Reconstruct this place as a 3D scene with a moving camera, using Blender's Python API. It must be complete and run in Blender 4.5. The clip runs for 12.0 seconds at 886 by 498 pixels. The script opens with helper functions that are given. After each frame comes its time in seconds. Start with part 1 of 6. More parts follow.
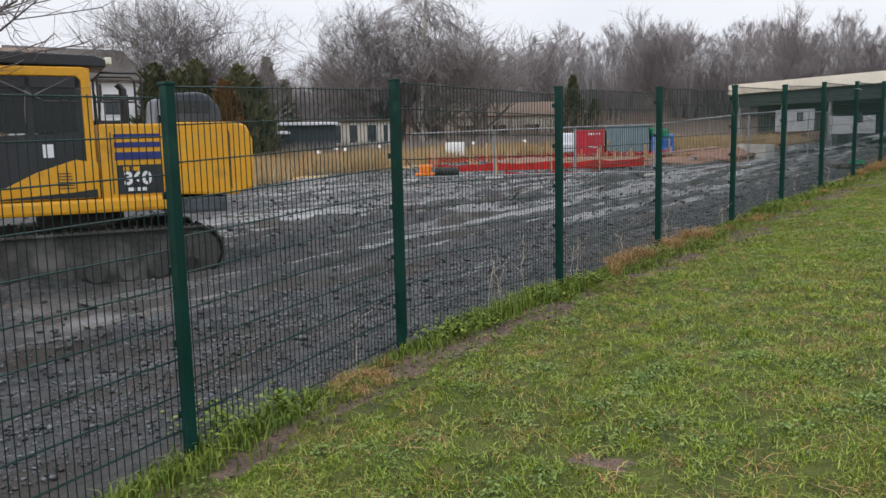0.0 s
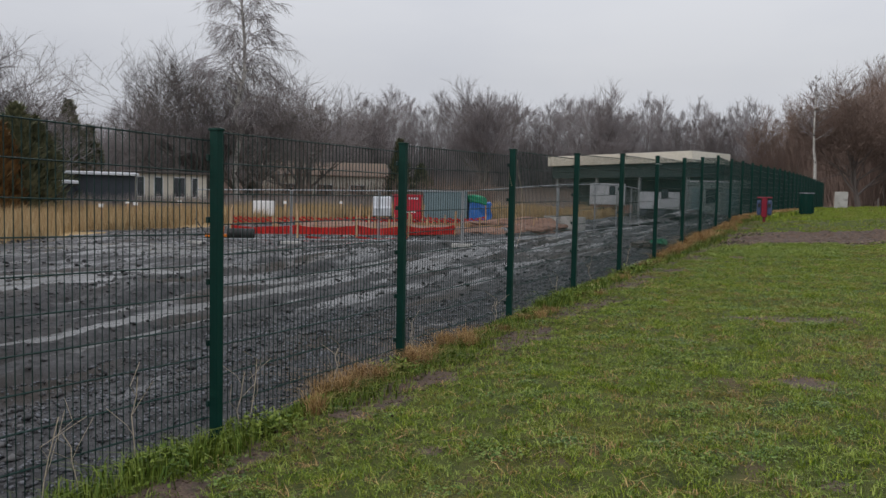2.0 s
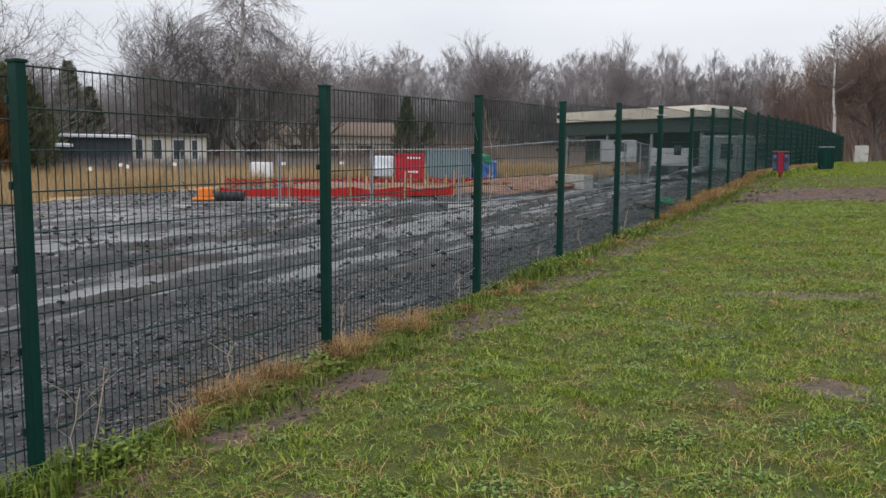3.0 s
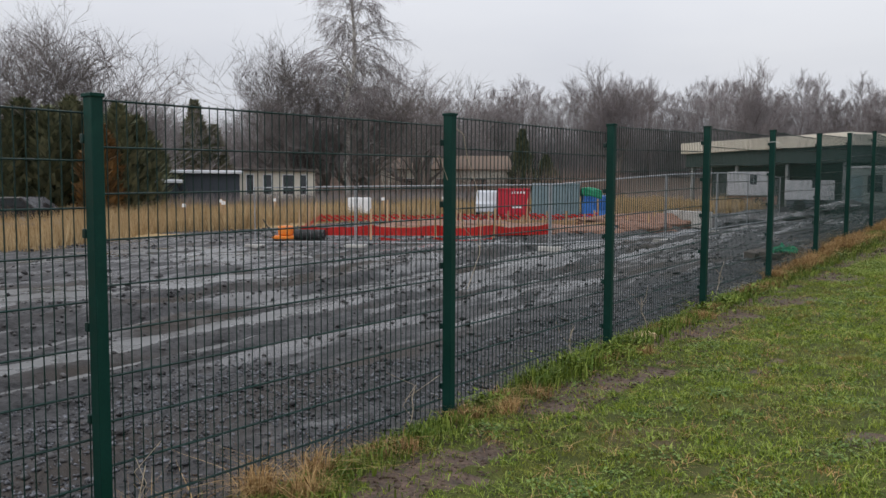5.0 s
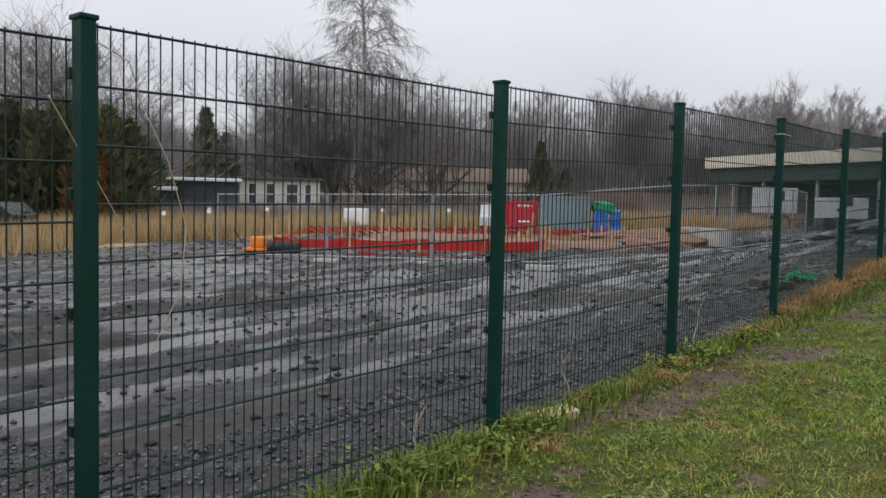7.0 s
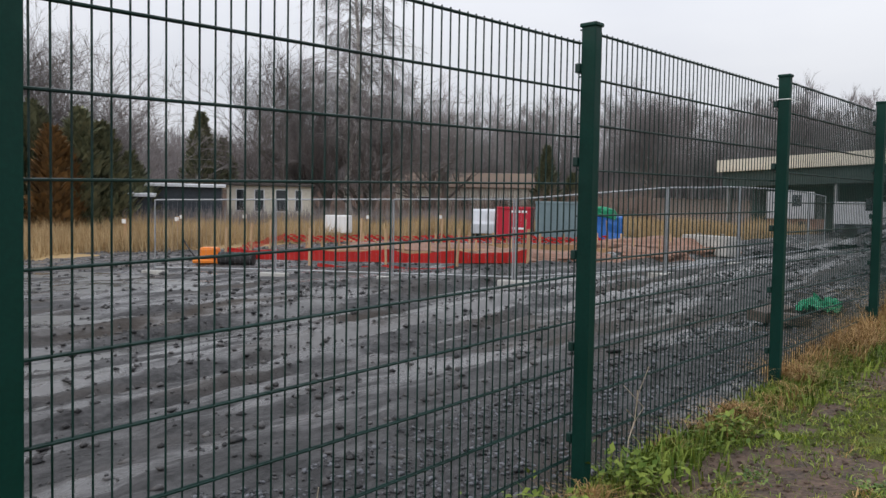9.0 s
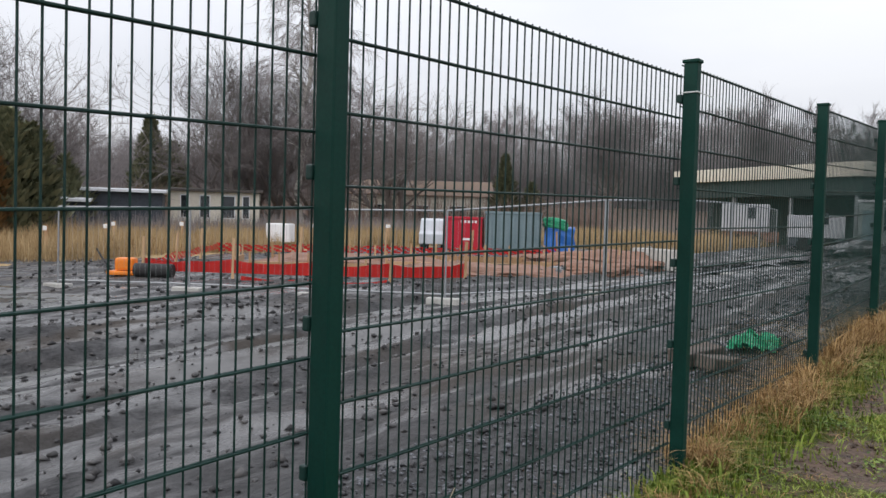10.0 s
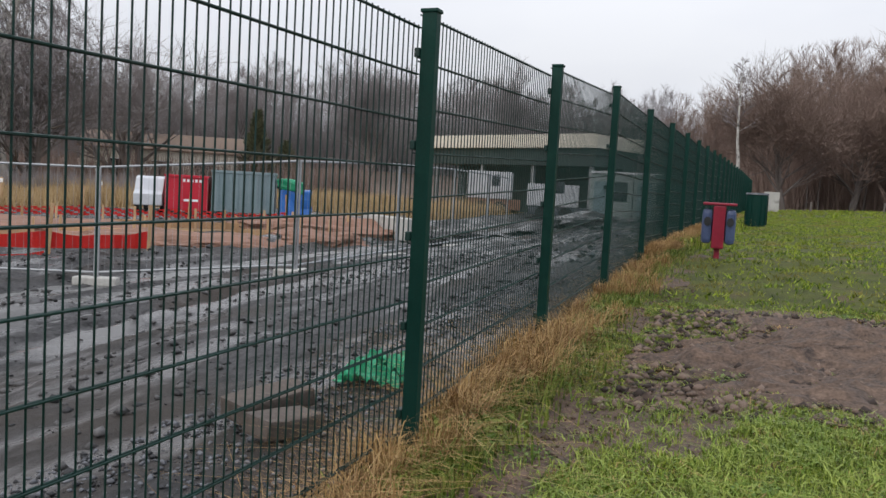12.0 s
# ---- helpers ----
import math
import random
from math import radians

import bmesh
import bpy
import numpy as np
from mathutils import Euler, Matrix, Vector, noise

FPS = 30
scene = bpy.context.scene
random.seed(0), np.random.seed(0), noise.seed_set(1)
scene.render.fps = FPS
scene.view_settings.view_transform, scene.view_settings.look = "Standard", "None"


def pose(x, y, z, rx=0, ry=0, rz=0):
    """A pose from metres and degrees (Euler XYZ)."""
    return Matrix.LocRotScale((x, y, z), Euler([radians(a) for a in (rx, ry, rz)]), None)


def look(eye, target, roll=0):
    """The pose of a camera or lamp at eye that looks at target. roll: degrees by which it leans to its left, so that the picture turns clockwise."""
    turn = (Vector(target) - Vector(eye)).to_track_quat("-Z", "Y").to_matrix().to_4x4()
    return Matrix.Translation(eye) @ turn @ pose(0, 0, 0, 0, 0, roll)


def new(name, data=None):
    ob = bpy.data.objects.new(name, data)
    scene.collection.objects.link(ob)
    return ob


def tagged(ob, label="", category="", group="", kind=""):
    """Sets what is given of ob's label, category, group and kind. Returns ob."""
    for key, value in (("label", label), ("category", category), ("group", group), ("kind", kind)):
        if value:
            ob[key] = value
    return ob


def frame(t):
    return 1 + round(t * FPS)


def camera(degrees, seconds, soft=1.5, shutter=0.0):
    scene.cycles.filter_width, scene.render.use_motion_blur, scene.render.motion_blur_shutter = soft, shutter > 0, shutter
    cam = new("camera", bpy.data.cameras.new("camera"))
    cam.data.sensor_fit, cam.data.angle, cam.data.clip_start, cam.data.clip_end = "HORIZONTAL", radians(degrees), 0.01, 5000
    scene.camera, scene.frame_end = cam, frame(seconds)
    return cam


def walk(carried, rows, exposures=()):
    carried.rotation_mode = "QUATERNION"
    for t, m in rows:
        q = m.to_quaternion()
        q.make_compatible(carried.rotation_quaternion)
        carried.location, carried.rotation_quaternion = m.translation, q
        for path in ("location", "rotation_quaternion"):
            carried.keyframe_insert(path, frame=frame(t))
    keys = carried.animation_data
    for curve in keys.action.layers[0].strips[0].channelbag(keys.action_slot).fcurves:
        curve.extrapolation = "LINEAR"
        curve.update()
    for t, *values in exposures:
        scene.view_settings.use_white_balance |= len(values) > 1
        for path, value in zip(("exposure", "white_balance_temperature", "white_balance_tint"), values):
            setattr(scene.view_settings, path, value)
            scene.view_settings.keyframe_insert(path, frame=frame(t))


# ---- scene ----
cam = camera(58.2, 12.0)
PATH = [
    (0, (4.54, -2.369, 1.741), (3.264, -0.853, 1.473), -1.3),
    (0.5, (4.282, -1.541, 1.753), (2.998, -0.035, 1.464), -1.4),
    (1, (4.122, -0.702, 1.81), (2.922, 0.884, 1.605), -1.1),
    (1.5, (3.98, 0.106, 1.834), (2.961, 1.82, 1.674), -0.2),
    (2, (3.95, 0.913, 1.822), (3.007, 2.673, 1.704), 1.2),
    (2.5, (3.848, 1.706, 1.79), (2.889, 3.449, 1.585), 1.6),
    (3, (3.799, 2.525, 1.806), (2.83, 4.261, 1.587), 0.5),
    (5, (3.419, 5.653, 1.945), (2.183, 7.219, 1.805), 0.3),
    (5.5, (3.344, 6.375, 1.971), (2.035, 7.88, 1.832), 0.7),
    (6, (3.197, 7.158, 1.933), (1.892, 8.668, 1.816), 0.9),
    (6.5, (3.036, 7.912, 1.884), (1.751, 9.44, 1.765), 1.0),
    (7, (2.814, 8.696, 1.851), (1.524, 10.22, 1.745), 1.2),
    (9, (1.922, 11.829, 1.879), (0.602, 13.329, 1.788), 1.0),
    (9.5, (1.795, 12.633, 1.94), (0.45, 14.108, 1.83), 1.6),
    (10, (1.649, 13.475, 1.996), (0.396, 15.032, 1.926), 1.6),
    (10.5, (1.64, 14.27, 2.012), (0.736, 16.047, 1.854), 2.3),
    (11, (1.583, 15.055, 2.068), (0.724, 16.857, 1.943), 2.5),
    (11.5, (1.599, 15.772, 2.093), (0.758, 17.581, 1.955), 3.1),
    (12, (1.587, 16.574, 2.131), (0.832, 18.421, 1.988), 3.2),
]
walk(cam, [(t, look(eye, target, roll)) for t, eye, target, roll in PATH], [(0, 0.3), (0.5, 0.46), (1, 0.38), (1.5, -0.16), (2.0, -0.3), (3, 0.16), (5, -0.06), (5.5, -0.02), (7, -0.02), (9, 0.06), (9.5, 0.22), (10.5, 0.18), (12, 0.12)])

# ---- world, sun, exposure ----
world = bpy.data.worlds.new("overcast_sky")
scene.world = world
world.use_nodes = True
wn, wl = world.node_tree.nodes, world.node_tree.links
sky = wn.new("ShaderNodeTexSky")
sky.sky_type, sky.sun_disc = "NISHITA", False
sky.sun_elevation, sky.sun_rotation = radians(32), radians(200)
sky.air_density, sky.dust_density, sky.ozone_density = 1.0, 6.0, 2.0
coord = wn.new("ShaderNodeTexCoord")
cloud = wn.new("ShaderNodeTexNoise")
cloud.inputs["Scale"].default_value, cloud.inputs["Detail"].default_value = 1.7, 5
cmap = wn.new("ShaderNodeMapping")
cmap.inputs["Scale"].default_value = (1, 1, 3)
wl.new(coord.outputs["Generated"], cmap.inputs["Vector"])
wl.new(cmap.outputs["Vector"], cloud.inputs["Vector"])
cramp = wn.new("ShaderNodeValToRGB")
cramp.color_ramp.elements[0].color = (6.7, 6.95, 7.7, 1)
cramp.color_ramp.elements[1].color = (8.1, 8.25, 8.7, 1)
cramp.color_ramp.elements[0].position, cramp.color_ramp.elements[1].position = 0.3, 0.7
wl.new(cloud.outputs["Fac"], cramp.inputs["Fac"])
mix = wn.new("ShaderNodeMix")
mix.data_type = "RGBA"
mix.inputs[0].default_value = 0.92
wl.new(sky.outputs["Color"], mix.inputs[6])
wl.new(cramp.outputs["Color"], mix.inputs[7])
# an overcast sky is brighter towards the zenith than along the horizon
axes = wn.new("ShaderNodeSeparateXYZ")
wl.new(coord.outputs["Generated"], axes.inputs["Vector"])
lift = wn.new("ShaderNodeMapRange")
lift.inputs["From Min"].default_value, lift.inputs["From Max"].default_value = 0.15, 1.0
lift.inputs["To Min"].default_value, lift.inputs["To Max"].default_value = 1.0, 2.2
wl.new(axes.outputs["Z"], lift.inputs["Value"])
bright = wn.new("ShaderNodeVectorMath")
bright.operation = "SCALE"
wl.new(mix.outputs[2], bright.inputs["Vector"])
wl.new(lift.outputs["Result"], bright.inputs["Scale"])
wl.new(bright.outputs["Vector"], wn["Background"].inputs["Color"])
wn["Background"].inputs["Strength"].default_value = 0.1

sun_data = bpy.data.lights.new("sun", "SUN")
sun_data.energy, sun_data.angle, sun_data.color = 0.6, radians(30), (1.0, 0.97, 0.93)
sun = new("sun", sun_data)
sun.rotation_euler = Euler((radians(58), 0, radians(-20)))

# ---- materials ----
def mat(name, dark, light, rough=0.7, metal=0.0, scale=6.0, fine=60.0, bump=0.15, spread=0.0, stain=None, stain_scale=0.8, stain_at=0.6, per_object=0.0, per_island=0.0, stretch=(1, 1, 1), rough_low=None, gloss=0.5):
    """A surface of two tones at a coarse and a fine scale, with relief, stains and a change from piece to piece."""
    m = bpy.data.materials.new(name)
    m.use_nodes = True
    n, l = m.node_tree.nodes, m.node_tree.links
    p = n["Principled BSDF"]
    p.inputs["Metallic"].default_value = metal
    p.inputs["Specular IOR Level"].default_value = gloss
    geo = n.new("ShaderNodeNewGeometry")
    mp = n.new("ShaderNodeMapping")
    mp.inputs["Scale"].default_value = stretch
    l.new(geo.outputs["Position"], mp.inputs["Vector"])
    big, small = n.new("ShaderNodeTexNoise"), n.new("ShaderNodeTexNoise")
    for t, s, d in ((big, scale, 4), (small, fine, 3)):
        t.inputs["Scale"].default_value, t.inputs["Detail"].default_value = s, d
        l.new(mp.outputs["Vector"], t.inputs["Vector"])
    half = n.new("ShaderNodeMath")
    half.operation = "MULTIPLY_ADD"
    half.inputs[1].default_value = 0.55
    l.new(big.outputs["Fac"], half.inputs[0])
    q = n.new("ShaderNodeMath")
    q.operation = "MULTIPLY"
    q.inputs[1].default_value = 0.45
    l.new(small.outputs["Fac"], q.inputs[0])
    l.new(q.outputs[0], half.inputs[2])
    fac = half.outputs[0]
    for amount, source in ((per_object, "object"), (per_island, "island")):
        if amount:
            r = n.new("ShaderNodeObjectInfo").outputs["Random"] if source == "object" else geo.outputs["Random Per Island"]
            a = n.new("ShaderNodeMath")
            a.operation = "MULTIPLY_ADD"
            a.inputs[1].default_value = amount
            l.new(r, a.inputs[0])
            b = n.new("ShaderNodeMath")
            b.operation = "SUBTRACT"
            b.inputs[1].default_value = amount / 2
            l.new(fac, b.inputs[0])
            l.new(b.outputs[0], a.inputs[2])
            fac = a.outputs[0]
    ramp = n.new("ShaderNodeValToRGB")
    ramp.color_ramp.elements[0].color, ramp.color_ramp.elements[1].color = (*dark, 1), (*light, 1)
    ramp.color_ramp.elements[0].position, ramp.color_ramp.elements[1].position = 0.32, 0.68
    l.new(fac, ramp.inputs["Fac"])
    colour = ramp.outputs["Color"]
    if stain:
        st = n.new("ShaderNodeTexNoise")
        st.inputs["Scale"].default_value, st.inputs["Detail"].default_value = stain_scale, 5
        l.new(mp.outputs["Vector"], st.inputs["Vector"])
        sr = n.new("ShaderNodeValToRGB")
        sr.color_ramp.elements[0].position, sr.color_ramp.elements[1].position = stain_at - 0.06, stain_at + 0.08
        l.new(st.outputs["Fac"], sr.inputs["Fac"])
        mx = n.new("ShaderNodeMix")
        mx.data_type = "RGBA"
        l.new(sr.outputs["Color"], mx.inputs[0])
        l.new(colour, mx.inputs[6])
        mx.inputs[7].default_value = (*stain, 1)
        colour = mx.outputs[2]
    l.new(colour, p.inputs["Base Color"])
    rr = n.new("ShaderNodeMapRange")
    rr.inputs["From Min"].default_value, rr.inputs["From Max"].default_value = 0.38, 0.62
    rr.inputs["To Min"].default_value = rough - 0.12 if rough_low is None else rough_low
    rr.inputs["To Max"].default_value = min(1, rough + 0.12)
    l.new(big.outputs["Fac"], rr.inputs["Value"])
    l.new(rr.outputs["Result"], p.inputs["Roughness"])
    if bump:
        bp = n.new("ShaderNodeBump")
        bp.inputs["Strength"].default_value, bp.inputs["Distance"].default_value = bump, 0.02
        l.new(half.outputs[0], bp.inputs["Height"])
        l.new(bp.outputs["Normal"], p.inputs["Normal"])
    return m


def glass(name, tint, rough=0.05):
    m = bpy.data.materials.new(name)
    m.use_nodes = True
    p = m.node_tree.nodes["Principled BSDF"]
    p.inputs["Base Color"].default_value = (*tint, 1)
    p.inputs["Roughness"].default_value, p.inputs["IOR"].default_value = rough, 1.45
    p.inputs["Transmission Weight"].default_value = 0.6
    return m


M_FENCE = mat("green_coating", (0.001, 0.026, 0.019), (0.002, 0.04, 0.03), rough=0.55, scale=3, fine=90, bump=0.05, stain=(0.008, 0.05, 0.036), stain_at=0.68, stain_scale=5, gloss=0.2)
M_WIRE = mat("green_wire", (0.002, 0.016, 0.013), (0.005, 0.034, 0.028), rough=0.42, scale=4, fine=120, bump=0.05, gloss=0.3)
M_TURF = mat("turf_soil", (0.022, 0.03, 0.006), (0.10, 0.11, 0.028), rough=0.95, scale=5, fine=85, bump=0.9, stain=(0.10, 0.072, 0.042), stain_scale=1.4, stain_at=0.64, gloss=0.2)
# wide tone range: shade of the crevices is put into the soil colour
M_SOIL = mat("bare_soil", (0.018, 0.012, 0.009), (0.175, 0.122, 0.092), rough=0.9, scale=9, fine=42, bump=1.0, rough_low=0.62, gloss=0.25)

def mud_material():
    """Dark clotted mud, dry lumps and smooth wet stretches drawn out along the tracks."""
    # near-black to grey: part of the lumps' shading is painted into this colour
    m = mat("wet_mud", (0.004, 0.0042, 0.005), (0.1, 0.098, 0.1), rough=0.8, scale=3.6, fine=19, bump=0, stain=(0.042, 0.033, 0.026), stain_scale=0.45, stain_at=0.57, stretch=(1.8, 0.7, 1))
    n, l = m.node_tree.nodes, m.node_tree.links
    p = n["Principled BSDF"]
    geo = n.new("ShaderNodeNewGeometry")
    mp = n.new("ShaderNodeMapping")
    mp.inputs["Scale"].default_value = (1.5, 0.34, 1)
    l.new(geo.outputs["Position"], mp.inputs["Vector"])
    wet = n.new("ShaderNodeTexNoise")
    wet.inputs["Scale"].default_value, wet.inputs["Detail"].default_value, wet.inputs["Roughness"].default_value = 0.85, 7, 0.62
    l.new(mp.outputs["Vector"], wet.inputs["Vector"])
    ramp = n.new("ShaderNodeMapRange")
    ramp.inputs["From Min"].default_value, ramp.inputs["From Max"].default_value = 0.50, 0.58
    ramp.inputs["To Min"].default_value, ramp.inputs["To Max"].default_value = 0.85, 0.24
    # the wet mask rises along the site between y 8 and 19
    axes = n.new("ShaderNodeSeparateXYZ")
    l.new(geo.outputs["Position"], axes.inputs["Vector"])
    low = n.new("ShaderNodeMapRange")
    low.inputs["From Min"].default_value, low.inputs["From Max"].default_value = 8, 19
    low.inputs["To Min"].default_value, low.inputs["To Max"].default_value = -0.085, 0.02
    l.new(axes.outputs["Y"], low.inputs["Value"])
    damp = n.new("ShaderNodeMath")
    l.new(wet.outputs["Fac"], damp.inputs[0])
    l.new(low.outputs["Result"], damp.inputs[1])
    # the crushed stone beside the fence drains
    drained = n.new("ShaderNodeMapRange")
    drained.inputs["From Min"].default_value, drained.inputs["From Max"].default_value = -2.6, -0.8
    drained.inputs["To Min"].default_value, drained.inputs["To Max"].default_value = 0.0, 0.045
    l.new(axes.outputs["X"], drained.inputs["Value"])
    less = n.new("ShaderNodeMath")
    less.operation = "SUBTRACT"
    l.new(damp.outputs[0], less.inputs[0])
    l.new(drained.outputs["Result"], less.inputs[1])
    damp = less
    l.new(damp.outputs[0], ramp.inputs["Value"])
    l.new(ramp.outputs["Result"], p.inputs["Roughness"])
    lump = n.new("ShaderNodeTexNoise")
    lump.inputs["Scale"].default_value, lump.inputs["Detail"].default_value, lump.inputs["Roughness"].default_value = 6.0, 9, 0.75
    l.new(geo.outputs["Position"], lump.inputs["Vector"])
    bp = n.new("ShaderNodeBump")
    bp.inputs["Distance"].default_value = 0.09
    l.new(ramp.outputs["Result"], bp.inputs["Strength"])
    l.new(lump.outputs["Fac"], bp.inputs["Height"])
    l.new(bp.outputs["Normal"], p.inputs["Normal"])
    # the wet stretches are mixed towards a paler grey
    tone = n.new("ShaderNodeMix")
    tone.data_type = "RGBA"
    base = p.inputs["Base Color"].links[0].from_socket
    pale_fac = n.new("ShaderNodeMapRange")
    pale_fac.inputs["From Min"].default_value, pale_fac.inputs["From Max"].default_value = 0.52, 0.66
    l.new(damp.outputs[0], pale_fac.inputs["Value"])
    l.new(pale_fac.outputs["Result"], tone.inputs[0])
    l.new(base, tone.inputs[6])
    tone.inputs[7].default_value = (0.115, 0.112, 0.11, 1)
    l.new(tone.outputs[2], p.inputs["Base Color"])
    return m


M_MUD = mud_material()
M_WATER = mat("muddy_water", (0.085, 0.085, 0.083), (0.13, 0.13, 0.125), rough=0.3, scale=1.6, fine=14, bump=0.03, rough_low=0.16)
M_REED = mat("dry_reed", (0.28, 0.19, 0.095), (0.48, 0.36, 0.20), rough=0.9, scale=0.35, fine=4, bump=0, per_island=0.6, gloss=0.2)
M_FIELD = mat("rough_field", (0.22, 0.14, 0.06), (0.36, 0.25, 0.11), rough=0.95, scale=0.15, fine=3, bump=0.3)
M_LITTER = mat("leaf_litter", (0.07, 0.048, 0.036), (0.13, 0.09, 0.066), rough=0.95, scale=0.12, fine=2.5, bump=0.3)
M_GRASS = mat("grass_blade", (0.07, 0.125, 0.008), (0.26, 0.325, 0.028), rough=0.6, scale=0.9, fine=14, bump=0, per_island=0.85, stain=(0.22, 0.19, 0.05), stain_scale=1.1, stain_at=0.57, gloss=0.25)
M_TUFT = mat("bright_grass_blade", (0.115, 0.185, 0.018), (0.29, 0.35, 0.07), rough=0.55, scale=1.2, fine=14, bump=0, per_island=0.8, gloss=0.3)
M_CLOVER = mat("clover_leaf", (0.045, 0.095, 0.012), (0.17, 0.24, 0.055), rough=0.6, scale=2, fine=14, bump=0, per_island=0.9, gloss=0.3)
M_WEED = mat("weed_leaf", (0.065, 0.115, 0.01), (0.20, 0.255, 0.04), rough=0.6, scale=2, fine=12, bump=0, per_island=0.6, gloss=0.25)
M_DRY = mat("dry_grass", (0.22, 0.115, 0.038), (0.50, 0.33, 0.14), rough=0.85, scale=2, fine=12, bump=0, per_island=0.7)
M_BARK = mat("grey_bark", (0.10, 0.086, 0.076), (0.19, 0.165, 0.15), rough=0.95, scale=0.8, fine=9, bump=0.3, per_object=0.3)
# twig tones are kept pale to put the mist's haze into their colour
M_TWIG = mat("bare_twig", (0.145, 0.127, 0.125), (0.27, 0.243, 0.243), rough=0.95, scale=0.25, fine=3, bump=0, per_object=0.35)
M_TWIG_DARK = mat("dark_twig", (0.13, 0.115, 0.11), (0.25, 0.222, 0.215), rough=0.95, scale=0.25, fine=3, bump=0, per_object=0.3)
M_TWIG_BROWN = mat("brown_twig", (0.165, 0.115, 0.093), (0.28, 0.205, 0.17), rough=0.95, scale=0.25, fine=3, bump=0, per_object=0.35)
M_BIRCH = mat("birch_bark", (0.28, 0.26, 0.24), (0.58, 0.56, 0.52), rough=0.8, scale=1.5, fine=9, bump=0.2, stain=(0.06, 0.055, 0.05), stain_scale=2.2, stain_at=0.6)
M_CONIFER = mat("conifer_leaf", (0.085, 0.10, 0.055), (0.22, 0.225, 0.13), rough=0.85, scale=0.8, fine=7, bump=0, per_island=0.6, per_object=0.2)
M_RUST = mat("rusty_conifer_leaf", (0.13, 0.075, 0.028), (0.26, 0.15, 0.055), rough=0.85, scale=0.8, fine=7, bump=0, per_island=0.6)


# ---- mesh helpers ----
def part(name, bm, material, parent=None, label=""):
    """Links a bmesh as one mesh object under a thing or a part."""
    me = bpy.data.meshes.new(name)
    bm.to_mesh(me)
    bm.free()
    me.materials.append(material)
    ob = new(name, me)
    if parent is not None:
        ob.parent = parent
    if label:
        ob["label"] = label
    return ob


def mesh_of(name, verts, faces, material, smooth=False):
    me = bpy.data.meshes.new(name)
    me.from_pydata([tuple(v) for v in verts], [], faces)
    me.materials.append(material)
    if smooth:
        me.shade_smooth()
    return me


def mesh_tris(name, verts, corners, material):
    """A mesh from arrays of points and of triangles."""
    verts, corners = np.asarray(verts, np.float32).reshape(-1, 3), np.asarray(corners, np.int32).reshape(-1, 3)
    me = bpy.data.meshes.new(name)
    me.vertices.add(len(verts))
    me.vertices.foreach_set("co", verts.ravel())
    me.loops.add(corners.size)
    me.loops.foreach_set("vertex_index", corners.ravel())
    me.polygons.add(len(corners))
    me.polygons.foreach_set("loop_start", np.arange(0, corners.size, 3, dtype=np.int32))
    me.update(calc_edges=True)
    me.materials.append(material)
    return me


def put(name, me, m=Matrix(), parent=None):
    ob = new(name, me)
    ob.matrix_basis = m
    ob.parent = parent
    return ob


def box(bm, lo, hi, bevel=0.0, m=None):
    r = bmesh.ops.create_cube(bm, size=1.0)
    vs = r["verts"]
    for v in vs:
        v.co = Vector([lo[i] + (v.co[i] + 0.5) * (hi[i] - lo[i]) for i in range(3)])
    if bevel:
        es = {e for v in vs for e in v.link_edges}
        out = bmesh.ops.bevel(bm, geom=list(es), offset=bevel, segments=2, affect="EDGES", profile=0.6)
        vs = list({v for f in out["faces"] for v in f.verts} | {v for v in vs if v.is_valid})
    if m is not None:
        bmesh.ops.transform(bm, matrix=m, verts=vs)
    return vs


def rod(bm, a, b, r, sides=8, r2=None):
    a, b = Vector(a), Vector(b)
    d = b - a
    q = Vector((0, 0, 1)).rotation_difference(d).to_matrix().to_4x4()
    bmesh.ops.create_cone(bm, cap_ends=True, segments=sides, radius1=r, radius2=r if r2 is None else r2, depth=d.length, matrix=Matrix.Translation((a + b) / 2) @ q)


def tube(bm, pts, r, sides=6):
    """A bent tube along a few points."""
    pts = [Vector(p) for p in pts]
    rings = []
    for i, p in enumerate(pts):
        d = (pts[min(i + 1, len(pts) - 1)] - pts[max(i - 1, 0)]).normalized()
        u = d.orthogonal().normalized() if not rings else (last - d * last.dot(d)).normalized()
        last = u
        w = d.cross(u)
        rings.append([bm.verts.new(p + (u * math.cos(2 * math.pi * k / sides) + w * math.sin(2 * math.pi * k / sides)) * r) for k in range(sides)])
    for a, b in zip(rings, rings[1:]):
        for k in range(sides):
            bm.faces.new((a[k], a[(k + 1) % sides], b[(k + 1) % sides], b[k]))
    bm.faces.new(rings[0][::-1])
    bm.faces.new(rings[-1])


def extrude_profile(bm, pts, x0, x1, bevel=0.0):
    """A side profile of (y, z) points, thickened from x0 to x1."""
    a = [bm.verts.new((x0, y, z)) for y, z in pts]
    b = [bm.verts.new((x1, y, z)) for y, z in pts]
    n = len(pts)
    fs = [bm.faces.new(a), bm.faces.new(b[::-1])]
    fs += [bm.faces.new((a[i], b[i], b[(i + 1) % n], a[(i + 1) % n])) for i in range(n)]
    bmesh.ops.recalc_face_normals(bm, faces=fs)
    if bevel:
        bmesh.ops.bevel(bm, geom=list({e for f in fs for e in f.edges}), offset=bevel, segments=2, affect="EDGES", profile=0.6)


def empty(name, m, label, category, group="", kind=""):
    ob = new(name)
    ob.matrix_basis = m
    return tagged(ob, label, category, group, kind)


